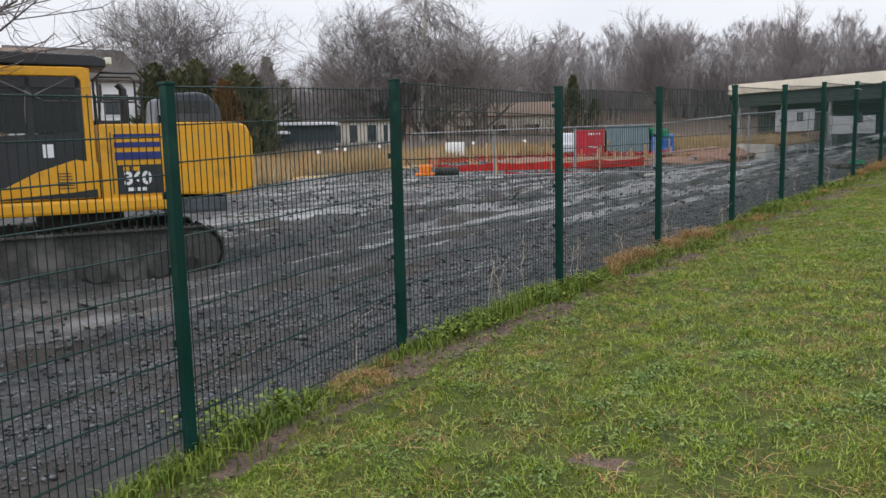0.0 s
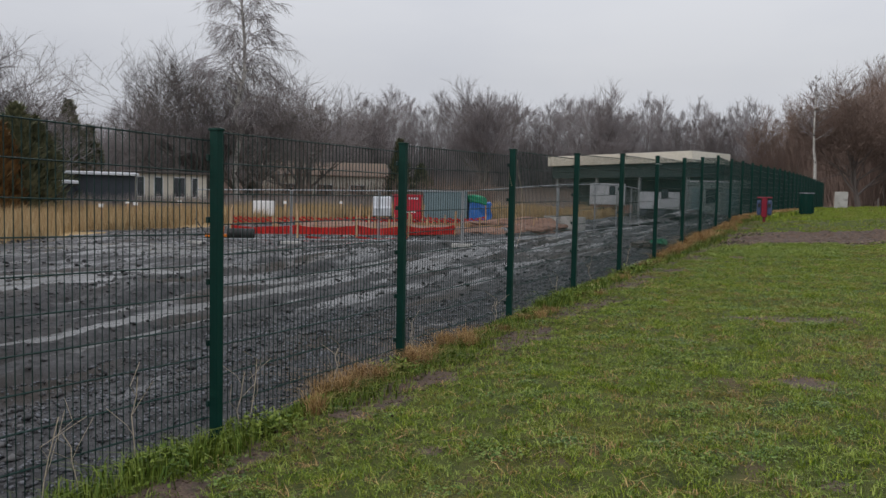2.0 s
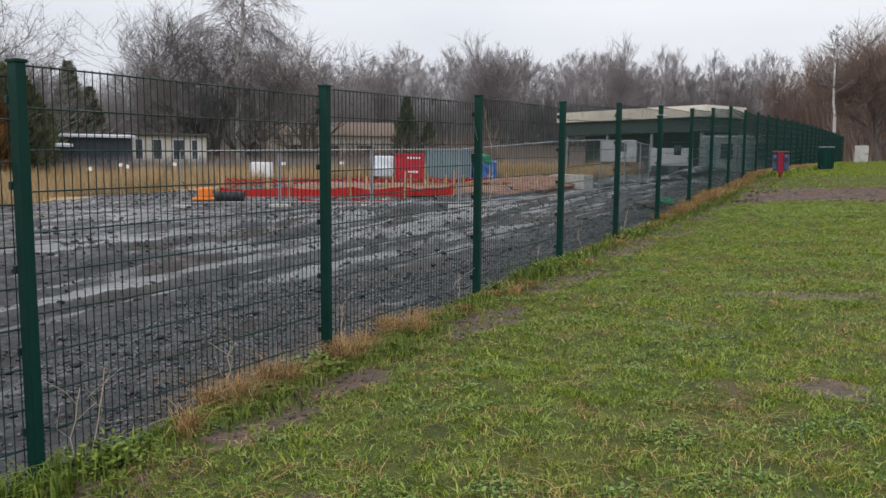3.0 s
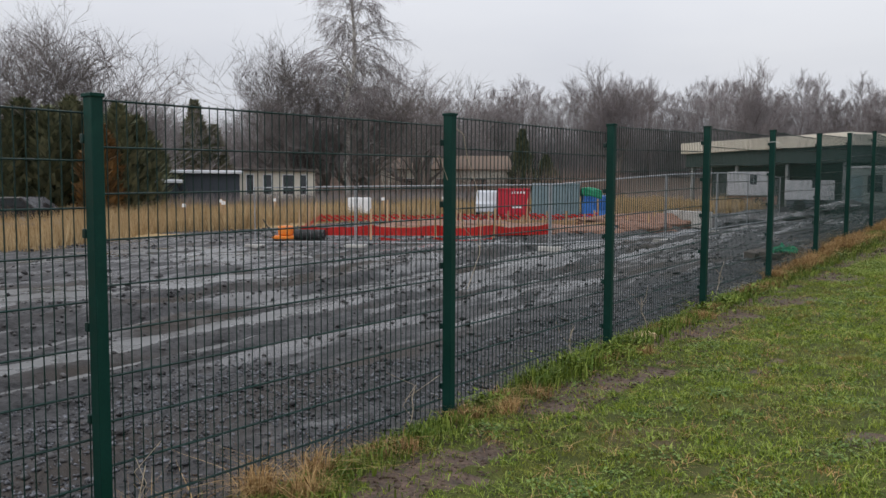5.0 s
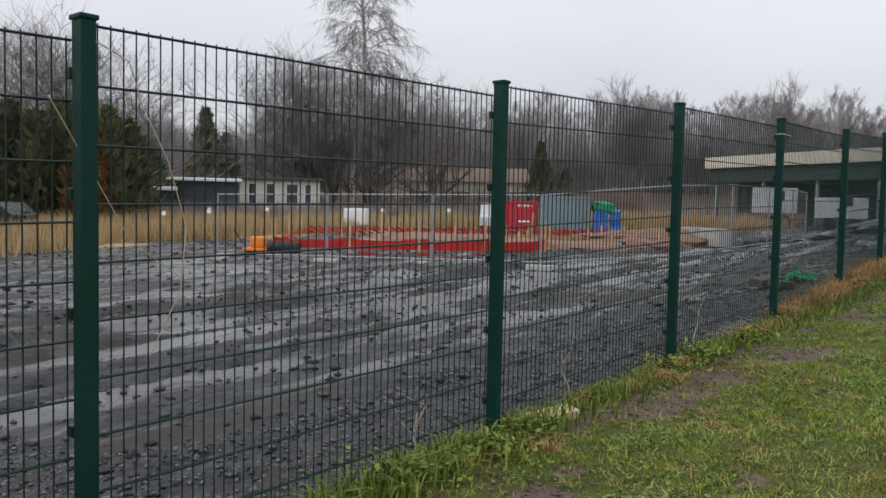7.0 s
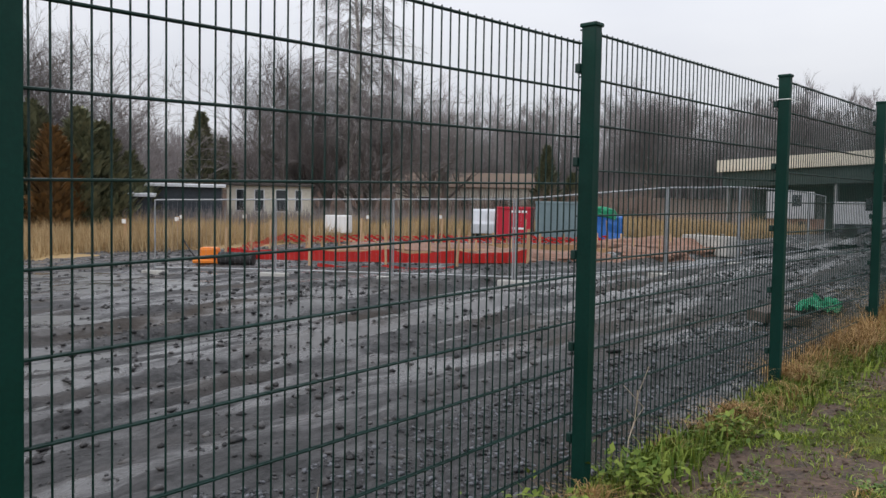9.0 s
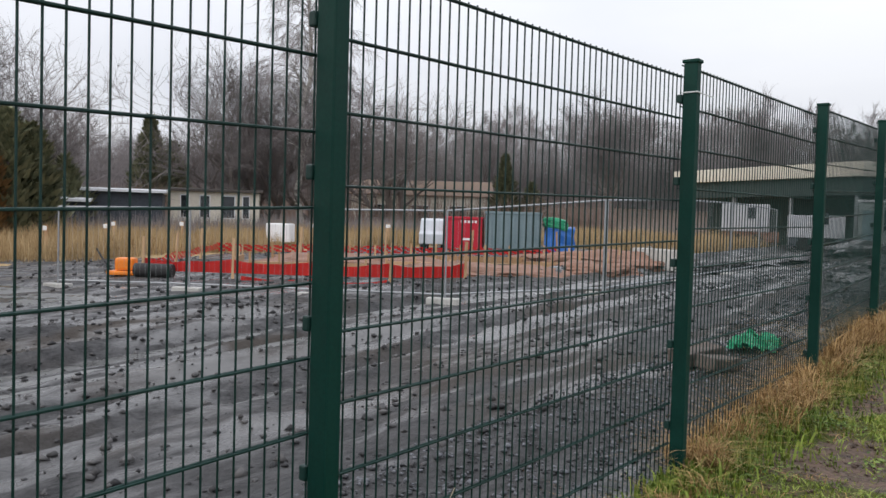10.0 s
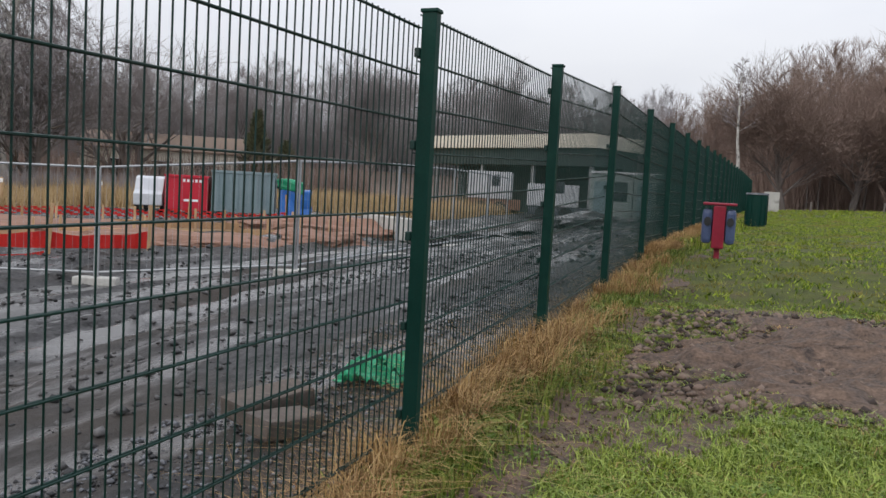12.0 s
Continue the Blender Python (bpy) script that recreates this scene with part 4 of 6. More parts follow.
        tr = part("track_frame", bm, M_TRACK, ob)
        # shoes of the chain
        loop, per = [], 0
        seq = [(ya, zc + r), (yb, zc + r)]
        n = 46
        total = 2 * (yb - ya) + 2 * math.pi * r
        for i in range(n):
            s = i * total / n
            if s < yb - ya:
                p, a = (ya + s, zc + r), 0.0
            elif s < yb - ya + math.pi * r:
                a = (s - (yb - ya)) / r
                p = (yb + r * math.sin(a), zc + r * math.cos(a))
            elif s < 2 * (yb - ya) + math.pi * r:
                p, a = (yb - (s - (yb - ya) - math.pi * r), zc - r), math.pi
            else:
                a = math.pi + (s - 2 * (yb - ya) - math.pi * r) / r
                p = (ya + r * math.sin(a), zc + r * math.cos(a))
            loop.append((p, a))
        bm = bmesh.new()
        box(bm, (x0, -0.115, -0.02), (x0 + 0.6, 0.115, 0.02), bevel=0.006)
        box(bm, (x0, -0.09, 0.018), (x0 + 0.6, -0.06, 0.05))
        shoe = bpy.data.meshes.new("track_shoe")
        bm.to_mesh(shoe)
        bm.free()
        shoe.materials.append(M_TRACK)
        for (py_, pz), a in loop:
            put("track_shoe", shoe, pose(0, py_, pz, -math.degrees(a)), tr)
        for i in range(7):
            bm = bmesh.new()
            rod(bm, (x0 + 0.02, 1.25 + 0.52 * i, 0.26), (x0 + 0.2, 1.25 + 0.52 * i, 0.26), 0.17, 14)
            part("roller", bm, M_TRACK, tr)
        for yy in (ya, yb):
            bm = bmesh.new()
            rod(bm, (x0 + 0.02, yy, zc), (x0 + 0.2, yy, zc), 0.38, 20)
            rod(bm, (x0, yy, zc), (x0 + 0.03, yy, zc), 0.14, 12)
            part("sprocket", bm, M_TRACK, tr)
    # boom, stick and bucket, resting in front of the machine
    bm = bmesh.new()
    extrude_profile(bm, [(3.9, 1.9), (3.9, 2.4), (5.6, 5.0), (6.5, 5.35), (9.3, 4.3), (9.4, 4.0), (6.6, 4.7), (6.0, 4.4), (4.5, 1.9)], 1.4, 1.95, bevel=0.04)
    part("boom", bm, M_YELLOW, ob)
    bm = bmesh.new()
    extrude_profile(bm, [(9.0, 4.7), (9.5, 4.6), (9.6, 3.4), (8.9, 1.1), (8.6, 1.1), (8.9, 3.2)], 1.45, 1.9, bevel=0.04)
    part("stick", bm, M_YELLOW, ob)
    bm = bmesh.new()
    extrude_profile(bm, [(8.5, 1.3), (9.2, 1.2), (9.4, 0.6), (9.0, 0.05), (8.2, 0.1), (7.9, 0.5), (8.6, 0.4)], 1.0, 2.35, bevel=0.03)
    part("bucket", bm, M_TRACK, ob)
    bm = bmesh.new()
    rod(bm, (1.3, 4.2, 1.9), (1.3, 6.0, 4.1), 0.1, 12)
    rod(bm, (2.05, 4.2, 1.9), (2.05, 6.0, 4.1), 0.1, 12)
    part("ram", bm, M_STEEL, ob)
    return ob


digger(pose(-7.62, 6.72, -0.64, 0, 0, 157.6))

# ---- things on the building site ----
M_NET = mat("red_barrier_net", (0.50, 0.018, 0.016), (0.68, 0.035, 0.026), rough=0.6, scale=2, fine=30, bump=0.1)
M_TIMBER = mat("raw_timber", (0.34, 0.20, 0.10), (0.52, 0.35, 0.20), rough=0.8, scale=2, fine=30, bump=0.2, per_object=0.4)
M_REDBROWN = mat("red_brown_earth", (0.14, 0.075, 0.05), (0.28, 0.16, 0.115), rough=0.9, scale=1.5, fine=18, bump=0.6)
M_RED = mat("red_container_paint", (0.38, 0.006, 0.02), (0.52, 0.012, 0.035), rough=0.4, scale=1.5, fine=20, bump=0.05)
M_GREYBLUE = mat("grey_blue_container_paint", (0.13, 0.19, 0.21), (0.20, 0.27, 0.29), rough=0.5, scale=1.2, fine=16, bump=0.08)
M_TARPBLUE = mat("blue_tarpaulin", (0.015, 0.10, 0.36), (0.025, 0.15, 0.48), rough=0.45, scale=2, fine=20, bump=0.2)
M_TARPGREEN = mat("green_tarpaulin", (0.0, 0.17, 0.075), (0.008, 0.27, 0.13), rough=0.5, scale=2, fine=20, bump=0.2)
M_ORANGE = mat("orange_plastic", (0.70, 0.17, 0.01), (0.85, 0.26, 0.02), rough=0.5, scale=2, fine=20, bump=0.05)
M_SLAB = mat("old_brown_concrete", (0.06, 0.048, 0.04), (0.125, 0.10, 0.085), rough=0.9, scale=4, fine=40, bump=0.5)
M_CUT = mat("fresh_cut_wood", (0.55, 0.38, 0.21), (0.72, 0.54, 0.34), rough=0.8, scale=6, fine=60, bump=0.15)
M_BINRED = mat("dark_red_bin", (0.20, 0.005, 0.022), (0.29, 0.01, 0.038), rough=0.45, scale=3, fine=30, bump=0.04)
M_BINBLUE = mat("blue_bin_side", (0.035, 0.055, 0.13), (0.07, 0.10, 0.20), rough=0.45, scale=5, fine=30, bump=0.05)


def on_land(x, y, dz=0.0, turn=0.0):
    return pose(x, y, land(x, y, False) + dz, 0, 0, turn)


def container(m, w, d, h, paint, label, ribs=True, name="container"):
    ob = empty(name, m, label, "container")
    bm = bmesh.new()
    box(bm, (0, 0, 0.12), (w, d, h), bevel=0.03)
    body = part("body", bm, paint, ob)
    if ribs:
        n = int(w / 0.28)
        for i in range(n):
            x = 0.12 + (w - 0.24) * (i + 0.5) / n
            bm = bmesh.new()
            box(bm, (x - 0.06, -0.04, 0.25), (x + 0.06, -0.002, h - 0.14), bevel=0.012)
            part("rib", bm, paint, body)
    bm = bmesh.new()
    box(bm, (-0.03, -0.05, h - 0.1), (w + 0.03, d + 0.03, h + 0.02), bevel=0.015)
    part("top_rail", bm, paint, ob)
    for x in (0.1, w - 0.3):
        bm = bmesh.new()
        box(bm, (x, 0.05, -0.3), (x + 0.2, d - 0.05, 0.118))
        part("skid", bm, M_BLACK, ob)
    return ob


ROW = 32.0
red = container(on_land(-22.66, 43.82, 0.05, ROW), 1.8, 2.0, 1.62, M_RED, "red steel container with pale marks on the building site", ribs=False)
for i in range(5):
    bm = bmesh.new()
    box(bm, (0.75 + 0.17 * i, -0.012, 1.34), (0.85 + 0.17 * i, -0.003, 1.46))
    part("mark", bm, M_WHITE, red)
bm = bmesh.new()
box(bm, (0.8, -0.012, 0.5), (1.4, -0.003, 0.6))
part("mark", bm, M_WHITE, red)
container(on_land(-21.0, 44.85, 0.05, ROW), 2.7, 2.1, 1.9, M_GREYBLUE, "grey blue corrugated steel container on the building site")


def tarp_stack(m):
    ob = empty("material_stack", m, "stack of material under blue and green tarpaulin", "tarpaulin")
    for paint, lo, hi, nm in ((M_TARPBLUE, (0, 0, -0.1), (1.45, 1.4, 1.55), "blue_cover"), (M_TARPGREEN, (-0.06, -0.08, 1.5), (1.1, 1.3, 2.15), "green_cover")):
        bm = bmesh.new()
        box(bm, lo, hi, bevel=0.12)
        bmesh.ops.subdivide_edges(bm, edges=bm.edges[:], cuts=2, use_grid_fill=True)
        for v in bm.verts:
            v.co += noise.noise_vector(v.co * 3) * 0.09
        if nm == "green_cover":
            for v in bm.verts:
                v.co.z -= 0.32 * max(0, v.co.x - 0.5)
        part(nm, bm, paint, ob)
    return ob


tarp_stack(on_land(-18.6, 46.4, 0.05, ROW) @ Matrix.Diagonal((1, 1, 0.78, 1)))


M_VANPAINT = mat("dull_white_paint", (0.40, 0.42, 0.45), (0.55, 0.57, 0.60), rough=0.45, scale=1.5, fine=18, bump=0.03)


def van(m):
    ob = empty("delivery_van", m, "small white utility van parked beside a red container", "van")
    bm = bmesh.new()
    extrude_profile(bm, [(0, 0.45), (0, 1.15), (0.35, 1.35), (0.75, 2.1), (1.1, 2.25), (4.3, 2.25), (4.4, 2.1), (4.4, 0.45)], 0, 1.7, bevel=0.06)
    part("body", bm, M_VANPAINT, ob)
    bm = bmesh.new()
    extrude_profile(bm, [(0.5, 1.38), (0.82, 2.0), (1.6, 2.0), (1.6, 1.38)], -0.012, -0.002)
    part("side_window", bm, M_GLASS, ob)
    bm = bmesh.new()
    box(bm, (-0.008, 1.7, 0.9), (-0.001, 4.2, 1.02))
    part("trim_strip", bm, M_GREYPAINT, ob)
    for x in (-0.01, 1.51):
        for y in (0.85, 3.6):
            bm = bmesh.new()
            rod(bm, (x, y, 0.33), (x + 0.2, y, 0.33), 0.33, 16)
            t = part("wheel", bm, M_RUBBER, ob)
            bm = bmesh.new()
            rod(bm, (x - 0.015, y, 0.33), (x + 0.215, y, 0.33), 0.18, 12)
            part("rim", bm, M_STEEL, t)
    return ob


van(on_land(-23.76, 43.13, 0.0, ROW) @ Matrix.Scale(0.7, 4))


def site_wagon(m, label, w=4.0, h0=0.95, h1=2.9, base=None):
    ob = empty("site_wagon", m, label, "site wagon")
    bm = bmesh.new()
    box(bm, (0, 0, h0), (w, 2.4, h1), bevel=0.04)
    body = part("body", bm, M_VAN, ob)
    for i in range(5):
        bm = bmesh.new()
        box(bm, (w * (i + 0.5) / 5 - 0.02, -0.03, h0 + 0.05), (w * (i + 0.5) / 5 + 0.02, -0.002, h1 - 0.06))
        part("rib", bm, M_VAN, body)
    bm = bmesh.new()
    box(bm, (w * 0.55, -0.035, h0 + 0.8), (w * 0.72, -0.004, h0 + 1.5), bevel=0.01)
    part("window", bm, M_GLASS, ob)
    bm = bmesh.new()
    box(bm, (0.1, 0.1, 0.3), (w + 0.6, 2.3, h0 - 0.004), bevel=0.03)
    part("chassis", bm, base or M_REDBROWN, ob, "dark red chassis")
    for y in (0.05, 2.05):
        for x in (0.9, w - 0.7):
            bm = bmesh.new()
            rod(bm, (x, y, 0.4), (x, y + 0.3, 0.4), 0.4, 16)
            part("wheel", bm, M_RUBBER, ob)
    return ob


def cabin_row(m, n, label):
    for i in range(n):
        ob = empty("site_cabin", m @ pose(2.45 * i, 0, 0), label, "site cabin", "row of site cabins")
        bm = bmesh.new()
        box(bm, (0, 0, -0.3), (2.4, 5, 2.55), bevel=0.04)
        part("body", bm, M_PALE, ob)
        for x0, x1, nm in ((0.2, 1.0, "door"), (1.25, 2.1, "window")):
            bm = bmesh.new()
            box(bm, (x0, -0.05, 0.15 if nm == "door" else 1.0), (x1, -0.003, 2.1), bevel=0.01)
            part(nm, bm, M_GREYBLUE if nm == "door" else M_GLASS, ob)
        bm = bmesh.new()
        box(bm, (-0.04, -0.08, 2.555), (2.44, 5.05, 2.68), bevel=0.02)
        part("roof", bm, M_SHEET, ob)


M_VAN = mat("weathered_white_paint", (0.36, 0.37, 0.39), (0.50, 0.51, 0.53), rough=0.5, scale=1.5, fine=18, bump=0.05)
M_PALE = mat("pale_green_grey_panel", (0.20, 0.235, 0.23), (0.31, 0.345, 0.34), rough=0.6, scale=1, fine=14, bump=0.08)
site_wagon(on_land(-16.2, 63.5, 0.1, 16), "white site wagon on a dark red chassis with ribbed sides", w=2.8, h1=2.65)
site_wagon(on_land(-11.8, 62.0, 0.0, 14), "low white site wagon beside the long hall", w=3.0, h0=0.8, h1=2.1, base=M_GREYPAINT)
cabin_row(on_land(-8.2, 62.5, 0.3, 9), 3, "pale site cabin with a door and window under a flat roof")


def concrete_block(x, y, z, turn):
    ob = empty("concrete_block", pose(x, y, z, 0, 0, turn), "pale grey cast concrete block stacked on the mud", "concrete block", "stacked concrete blocks")
    bm = bmesh.new()
    box(bm, (-0.3, -0.645, 0), (0.3, 0.645, 0.72), bevel=0.025)
    part("block", bm, M_CONCRETE, ob)
    bm = bmesh.new()
    tube(bm, [(0, -0.12, 0.7), (0, -0.1, 0.78), (0, 0.1, 0.78), (0, 0.12, 0.7)], 0.012)
    part("lifting_eye", bm, M_STEEL, ob)


for x, y in ((-10.77, 41.0), (-9.62, 40.38)):
    concrete_block(x, y, land(x, y, False) - 0.02, -118.7)


# light grey site fence of tube frames
def frame_fence(a, b):
    (x0, y0), (x1, y1) = a, b
    ln = math.hypot(x1 - x0, y1 - y0)
    z0, z1 = land(x0, y0, False), land(x1, y1, False)
    ob = empty("temporary_fence", pose(x0, y0, z0, 0, 0, math.degrees(math.atan2(y1 - y0, x1 - x0))), "light grey galvanised tube-framed temporary fence on the mud", "fence", "temporary site fences")
    k = (z1 - z0) / ln
    for x in (0.03, ln - 0.03):
        bm = bmesh.new()
        rod(bm, (x, 0, 0.05 + k * x), (x, 0, 2.05 + k * x), 0.021, 8)
        part("upright", bm, M_STEEL, ob)
        bm = bmesh.new()
        box(bm, (x - 0.35, -0.12, -0.06 + k * x), (x + 0.35, 0.12, 0.1 + k * x), bevel=0.03)
        part("foot", bm, M_CONCRETE, ob)
    for z in (0.18, 2.03):
        bm = bmesh.new()
        rod(bm, (0.03, 0, z + k * 0.03), (ln - 0.03, 0, z + k * ln), 0.021, 8)
        part("rail", bm, M_STEEL, ob)
    bm = bmesh.new()
    n = int(ln / 0.14)
    for i in range(1, n):
        x = ln * i / n
        rod(bm, (x, 0, 0.18 + k * x), (x, 0, 2.03 + k * x), 0.0022, 3)
    part("wire_infill", bm, M_STEEL, ob)["kind"] = "stuff"


LINE_F = [(-18.5, 23.0), (-15.3, 24.67), (-12.2, 25.95), (-9.34, 27.2), (-6.2, 28.7), (-5.9, 32.2), (-6.0, 35.7), (-6.3, 39.2), (-6.8, 42.7)]
for a, b in zip(LINE_F, LINE_F[1:]):
    frame_fence(a, b)


# red netting round the foundation, hung between timber stakes
def stake(x, y, h, group="stakes of the barrier"):
    bm = bmesh.new()
    z = land(x, y, False)
    box(bm, (-0.035, -0.035, -0.3), (0.035, 0.035, h), bevel=0.006)
    ob = part("timber_stake", bm, M_TIMBER)
    ob.matrix_basis = pose(x, y, z, random.uniform(-4, 4), random.uniform(-4, 4), random.uniform(0, 90))
    tagged(ob, "pale raw timber stake driven into the mud", "stake", group)


def net_run(pts, z0, z1, label, every=0):
    """A slack band of netting with open meshes, between stakes."""
    bm = bmesh.new()
    step = 0.13
    for (xa, ya), (xb, yb) in zip(pts, pts[1:]):
        ln = math.hypot(xb - xa, yb - ya)
        n = max(2, int(ln / step))
        rows = 5
        prev = None
        for i in range(n + 1):
            u = i / n
            x, y = xa + (xb - xa) * u, ya + (yb - ya) * u
            g = land(x, y, False)
            sag = 0.09 * (4 * u * (1 - u)) + 0.05 * noise.noise((x * 2, y * 2, 0))
            w = 0.06 * noise.noise((x * 3, y * 3, 4))
            col = [bm.verts.new((x + w, y - w, g + z0 + (z1 - z0) * j / rows - sag * j / rows)) for j in range(rows + 1)]
            if prev:
                for j in range(rows):
                    if not every or (i + j) % every:
                        bm.faces.new((prev[j], col[j], col[j + 1], prev[j + 1]))
            prev = col
    bmesh.ops.solidify(bm, geom=bm.faces[:], thickness=0.006)
    ob = part("barrier_net", bm, M_NET)
    return tagged(ob, label, "barrier net", "red barrier nets")


NEAR = [(-19.6, 26.0), (-17.1, 27.3), (-14.8, 28.3), (-13.0, 29.4), (-11.5, 30.8)]
FAR = [(-26.5, 33.5), (-24.0, 35.8), (-21.4, 38.2), (-18.8, 40.8), (-15.6, 42.6)]
SIDE = [(-19.6, 26.0), (-22.0, 28.6), (-24.4, 31.2), (-26.5, 33.5)]
net_run(NEAR, 0.16, 0.54, "bright red plastic barrier net sagging between stakes")
net_run(FAR, 0.1, 0.46, "red plastic barrier net sagging behind the foundation", 3)
net_run(SIDE, 0.2, 0.5, "red plastic barrier net sagging between stakes", 3)
net_run([(-16.6, 27.2), (-14.6, 28.1), (-12.9, 29.2)], 0.0, 0.12, "red plastic barrier net fallen onto the ground")
for p in NEAR + FAR[1:] + SIDE[1:-1]:
    stake(*p, 1.15)


def form_board(x, y, turn, ln, h):
    ob = empty("formwork_panel", on_land(x, y, 0, turn), "brown timber formwork panel standing in the foundation", "formwork", "formwork of the foundation")
    for i in range(max(1, int(h / 0.22))):
        bm = bmesh.new()
        box(bm, (0, -0.02, -0.1 + 0.22 * i), (ln, 0.02, 0.112 + 0.22 * i), bevel=0.005)
        part("board", bm, M_TIMBER, ob)
    for i in range(int(ln / 0.9) + 1):
        bm = bmesh.new()
        box(bm, (i * 0.9, -0.07, -0.2), (i * 0.9 + 0.07, -0.021, h + 0.15), bevel=0.005)
        part("batten", bm, M_TIMBER, ob)


for x, y, t, ln, h in ((-18.6, 29.0, 46, 3.6, 0.5), (-15.6, 32.0, 46, 3.4, 0.5), (-20.6, 31.5, 46, 4.0, 0.6), (-17.2, 35.0, 46, 4.2, 0.6), (-12.6, 35.4, 40, 3.0, 0.55), (-13.6, 38.2, 35, 3.2, 0.6), (-21.5, 31.0, -44, 2.5, 0.5), (-14.6, 34.0, -44, 2.2, 0.5)):
    form_board(x, y, t, ln, h)


def heap(name, x, y, rx, ry, h, material, label, category, seed, turn=0.0, rough=0.25):
    """A heap with an uneven foot and lumpy sides."""
    bm = bmesh.new()
    bmesh.ops.create_icosphere(bm, subdivisions=4, radius=1)
    for v in list(bm.verts):
        if v.co.z < -0.15:
            v.co.z = -0.15
    for v in bm.verts:
        n = noise.noise(v.co * 1.7 + Vector((seed, 0, 0))) + 0.5 * noise.noise(v.co * 5 + Vector((0, seed, 0)))
        k = 1 + rough * n
        v.co = Vector((v.co.x * rx * k, v.co.y * ry * k, max(-0.15, v.co.z * (1 + rough * 1.6 * n)) * h))
    ob = part(name, bm, material)
    ob.matrix_basis = on_land(x, y, 0, turn)
    return tagged(ob, label, category)


heap("earth_heap", -12.4, 39.8, 3.6, 1.5, 0.55, M_REDBROWN, "low heap of red brown rubble and earth", "earth heap", 3, 30)
heap("earth_heap", -10.6, 36.6, 1.6, 0.9, 0.4, M_REDBROWN, "small heap of red brown earth by blocks", "earth heap", 9, 50)
heap("earth_heap", -17.5, 33.0, 3.8, 1.6, 0.4, M_REDBROWN, "red brown earth dug from the foundation", "earth heap", 5, 45)
heap("earth_heap", -13.0, 33.0, 3.2, 1.4, 0.35, M_REDBROWN, "red brown earth dug from the foundation", "earth heap", 21, 40)
heap("mud_heap", -6.6, 42.5, 5.0, 1.0, 0.3, M_MUD, "long dark mud bank beside the track", "mud heap", 14, 82, 0.35)
heap("mud_heap", -4.6, 47.0, 6.5, 1.1, 0.5, M_MUD, "long dark mud bank beside the track", "mud heap", 15, 84, 0.35)


def orange_machine(m):
    ob = empty("plate_compactor", m, "orange plate compactor with a black hose lying on mud", "compactor")
    bm = bmesh.new()
    box(bm, (-0.5, -0.3, 0.0), (0.5, 0.3, 0.12), bevel=0.04)
    part("base_plate", bm, M_ORANGE, ob)
    bm = bmesh.new()
    box(bm, (-0.3, -0.22, 0.125), (0.25, 0.22, 0.5), bevel=0.08)
    part("engine_cover", bm, M_ORANGE, ob)
    bm = bmesh.new()
    tube(bm, [(-0.45, 0, 0.1), (-0.75, 0, 0.5), (-0.9, 0, 0.75)], 0.025)
    part("handle", bm, M_BLACK, ob)
    return ob


orange_machine(on_land(-20.1, 25.8, 0.02, 40))
bm = bmesh.new()
rod(bm, (-0.55, 0, 0.2), (0.55, 0, 0.2), 0.2, 20)
roll = part("pipe_roll", bm, M_RUBBER)
roll.matrix_basis = on_land(-19.0, 26.0, 0.0, 35)
tagged(roll, "black roll of membrane lying on the mud", "roll")
bm = bmesh.new()
box(bm, (-0.6, -0.4, 0), (0.6, 0.4, 0.9), bevel=0.06)
ibc = part("water_tank", bm, M_WHITE)
ibc.matrix_basis = on_land(-28.6, 38.5, 0.3, 30)
tagged(ibc, "white plastic water tank standing in dry grass", "tank")


def lamp_pole(x, y, h):
    ob = empty("light_pole", on_land(x, y), "thin pale steel light pole among bare trees", "pole")
    bm = bmesh.new()
    rod(bm, (0, 0, -0.3), (0, 0, h), 0.09, 8, 0.05)
    part("shaft", bm, M_STEEL, ob)
    bm = bmesh.new()
    box(bm, (-0.1, -0.5, h - 0.05), (0.1, 0.15, h + 0.05), bevel=0.02)
    part("head", bm, M_STEEL, ob)


lamp_pole(-55.6, 78.3, 8.2)

# marker stakes with pale tops in the dry grass
for x, y in ((-30, 28), (-31, 31), (-33, 36), (-29, 41), (-27.5, 45), (-34, 33)):
    bm = bmesh.new()
    box(bm, (-0.05, -0.05, -0.2), (0.05, 0.05, 1.2), bevel=0.008)
    ob = empty("marker_stake", on_land(x, y), "grey marker stake with a white board in dry grass", "stake", "marker stakes")
    part("stake", bm, M_TIMBER, ob)
    bm = bmesh.new()
    box(bm, (-0.16, -0.07, 0.98), (0.16, -0.051, 1.16), bevel=0.005)
    part("board", bm, M_WHITE, ob)

# logs before the parked car
for i, (x, y, t) in enumerate(((-35.5, 22.5, 20), (-34.5, 24.0, -15), (-36, 25.5, 50))):
    bm = bmesh.new()
    rod(bm, (-1.3, 0, 0.2), (1.3, 0, 0.25), 0.2, 10, 0.15)
    lg = part("log", bm, M_BARK)
    lg.matrix_basis = on_land(x, y, 0, t)
    tagged(lg, "grey felled log lying in the dry grass", "log", "felled logs")

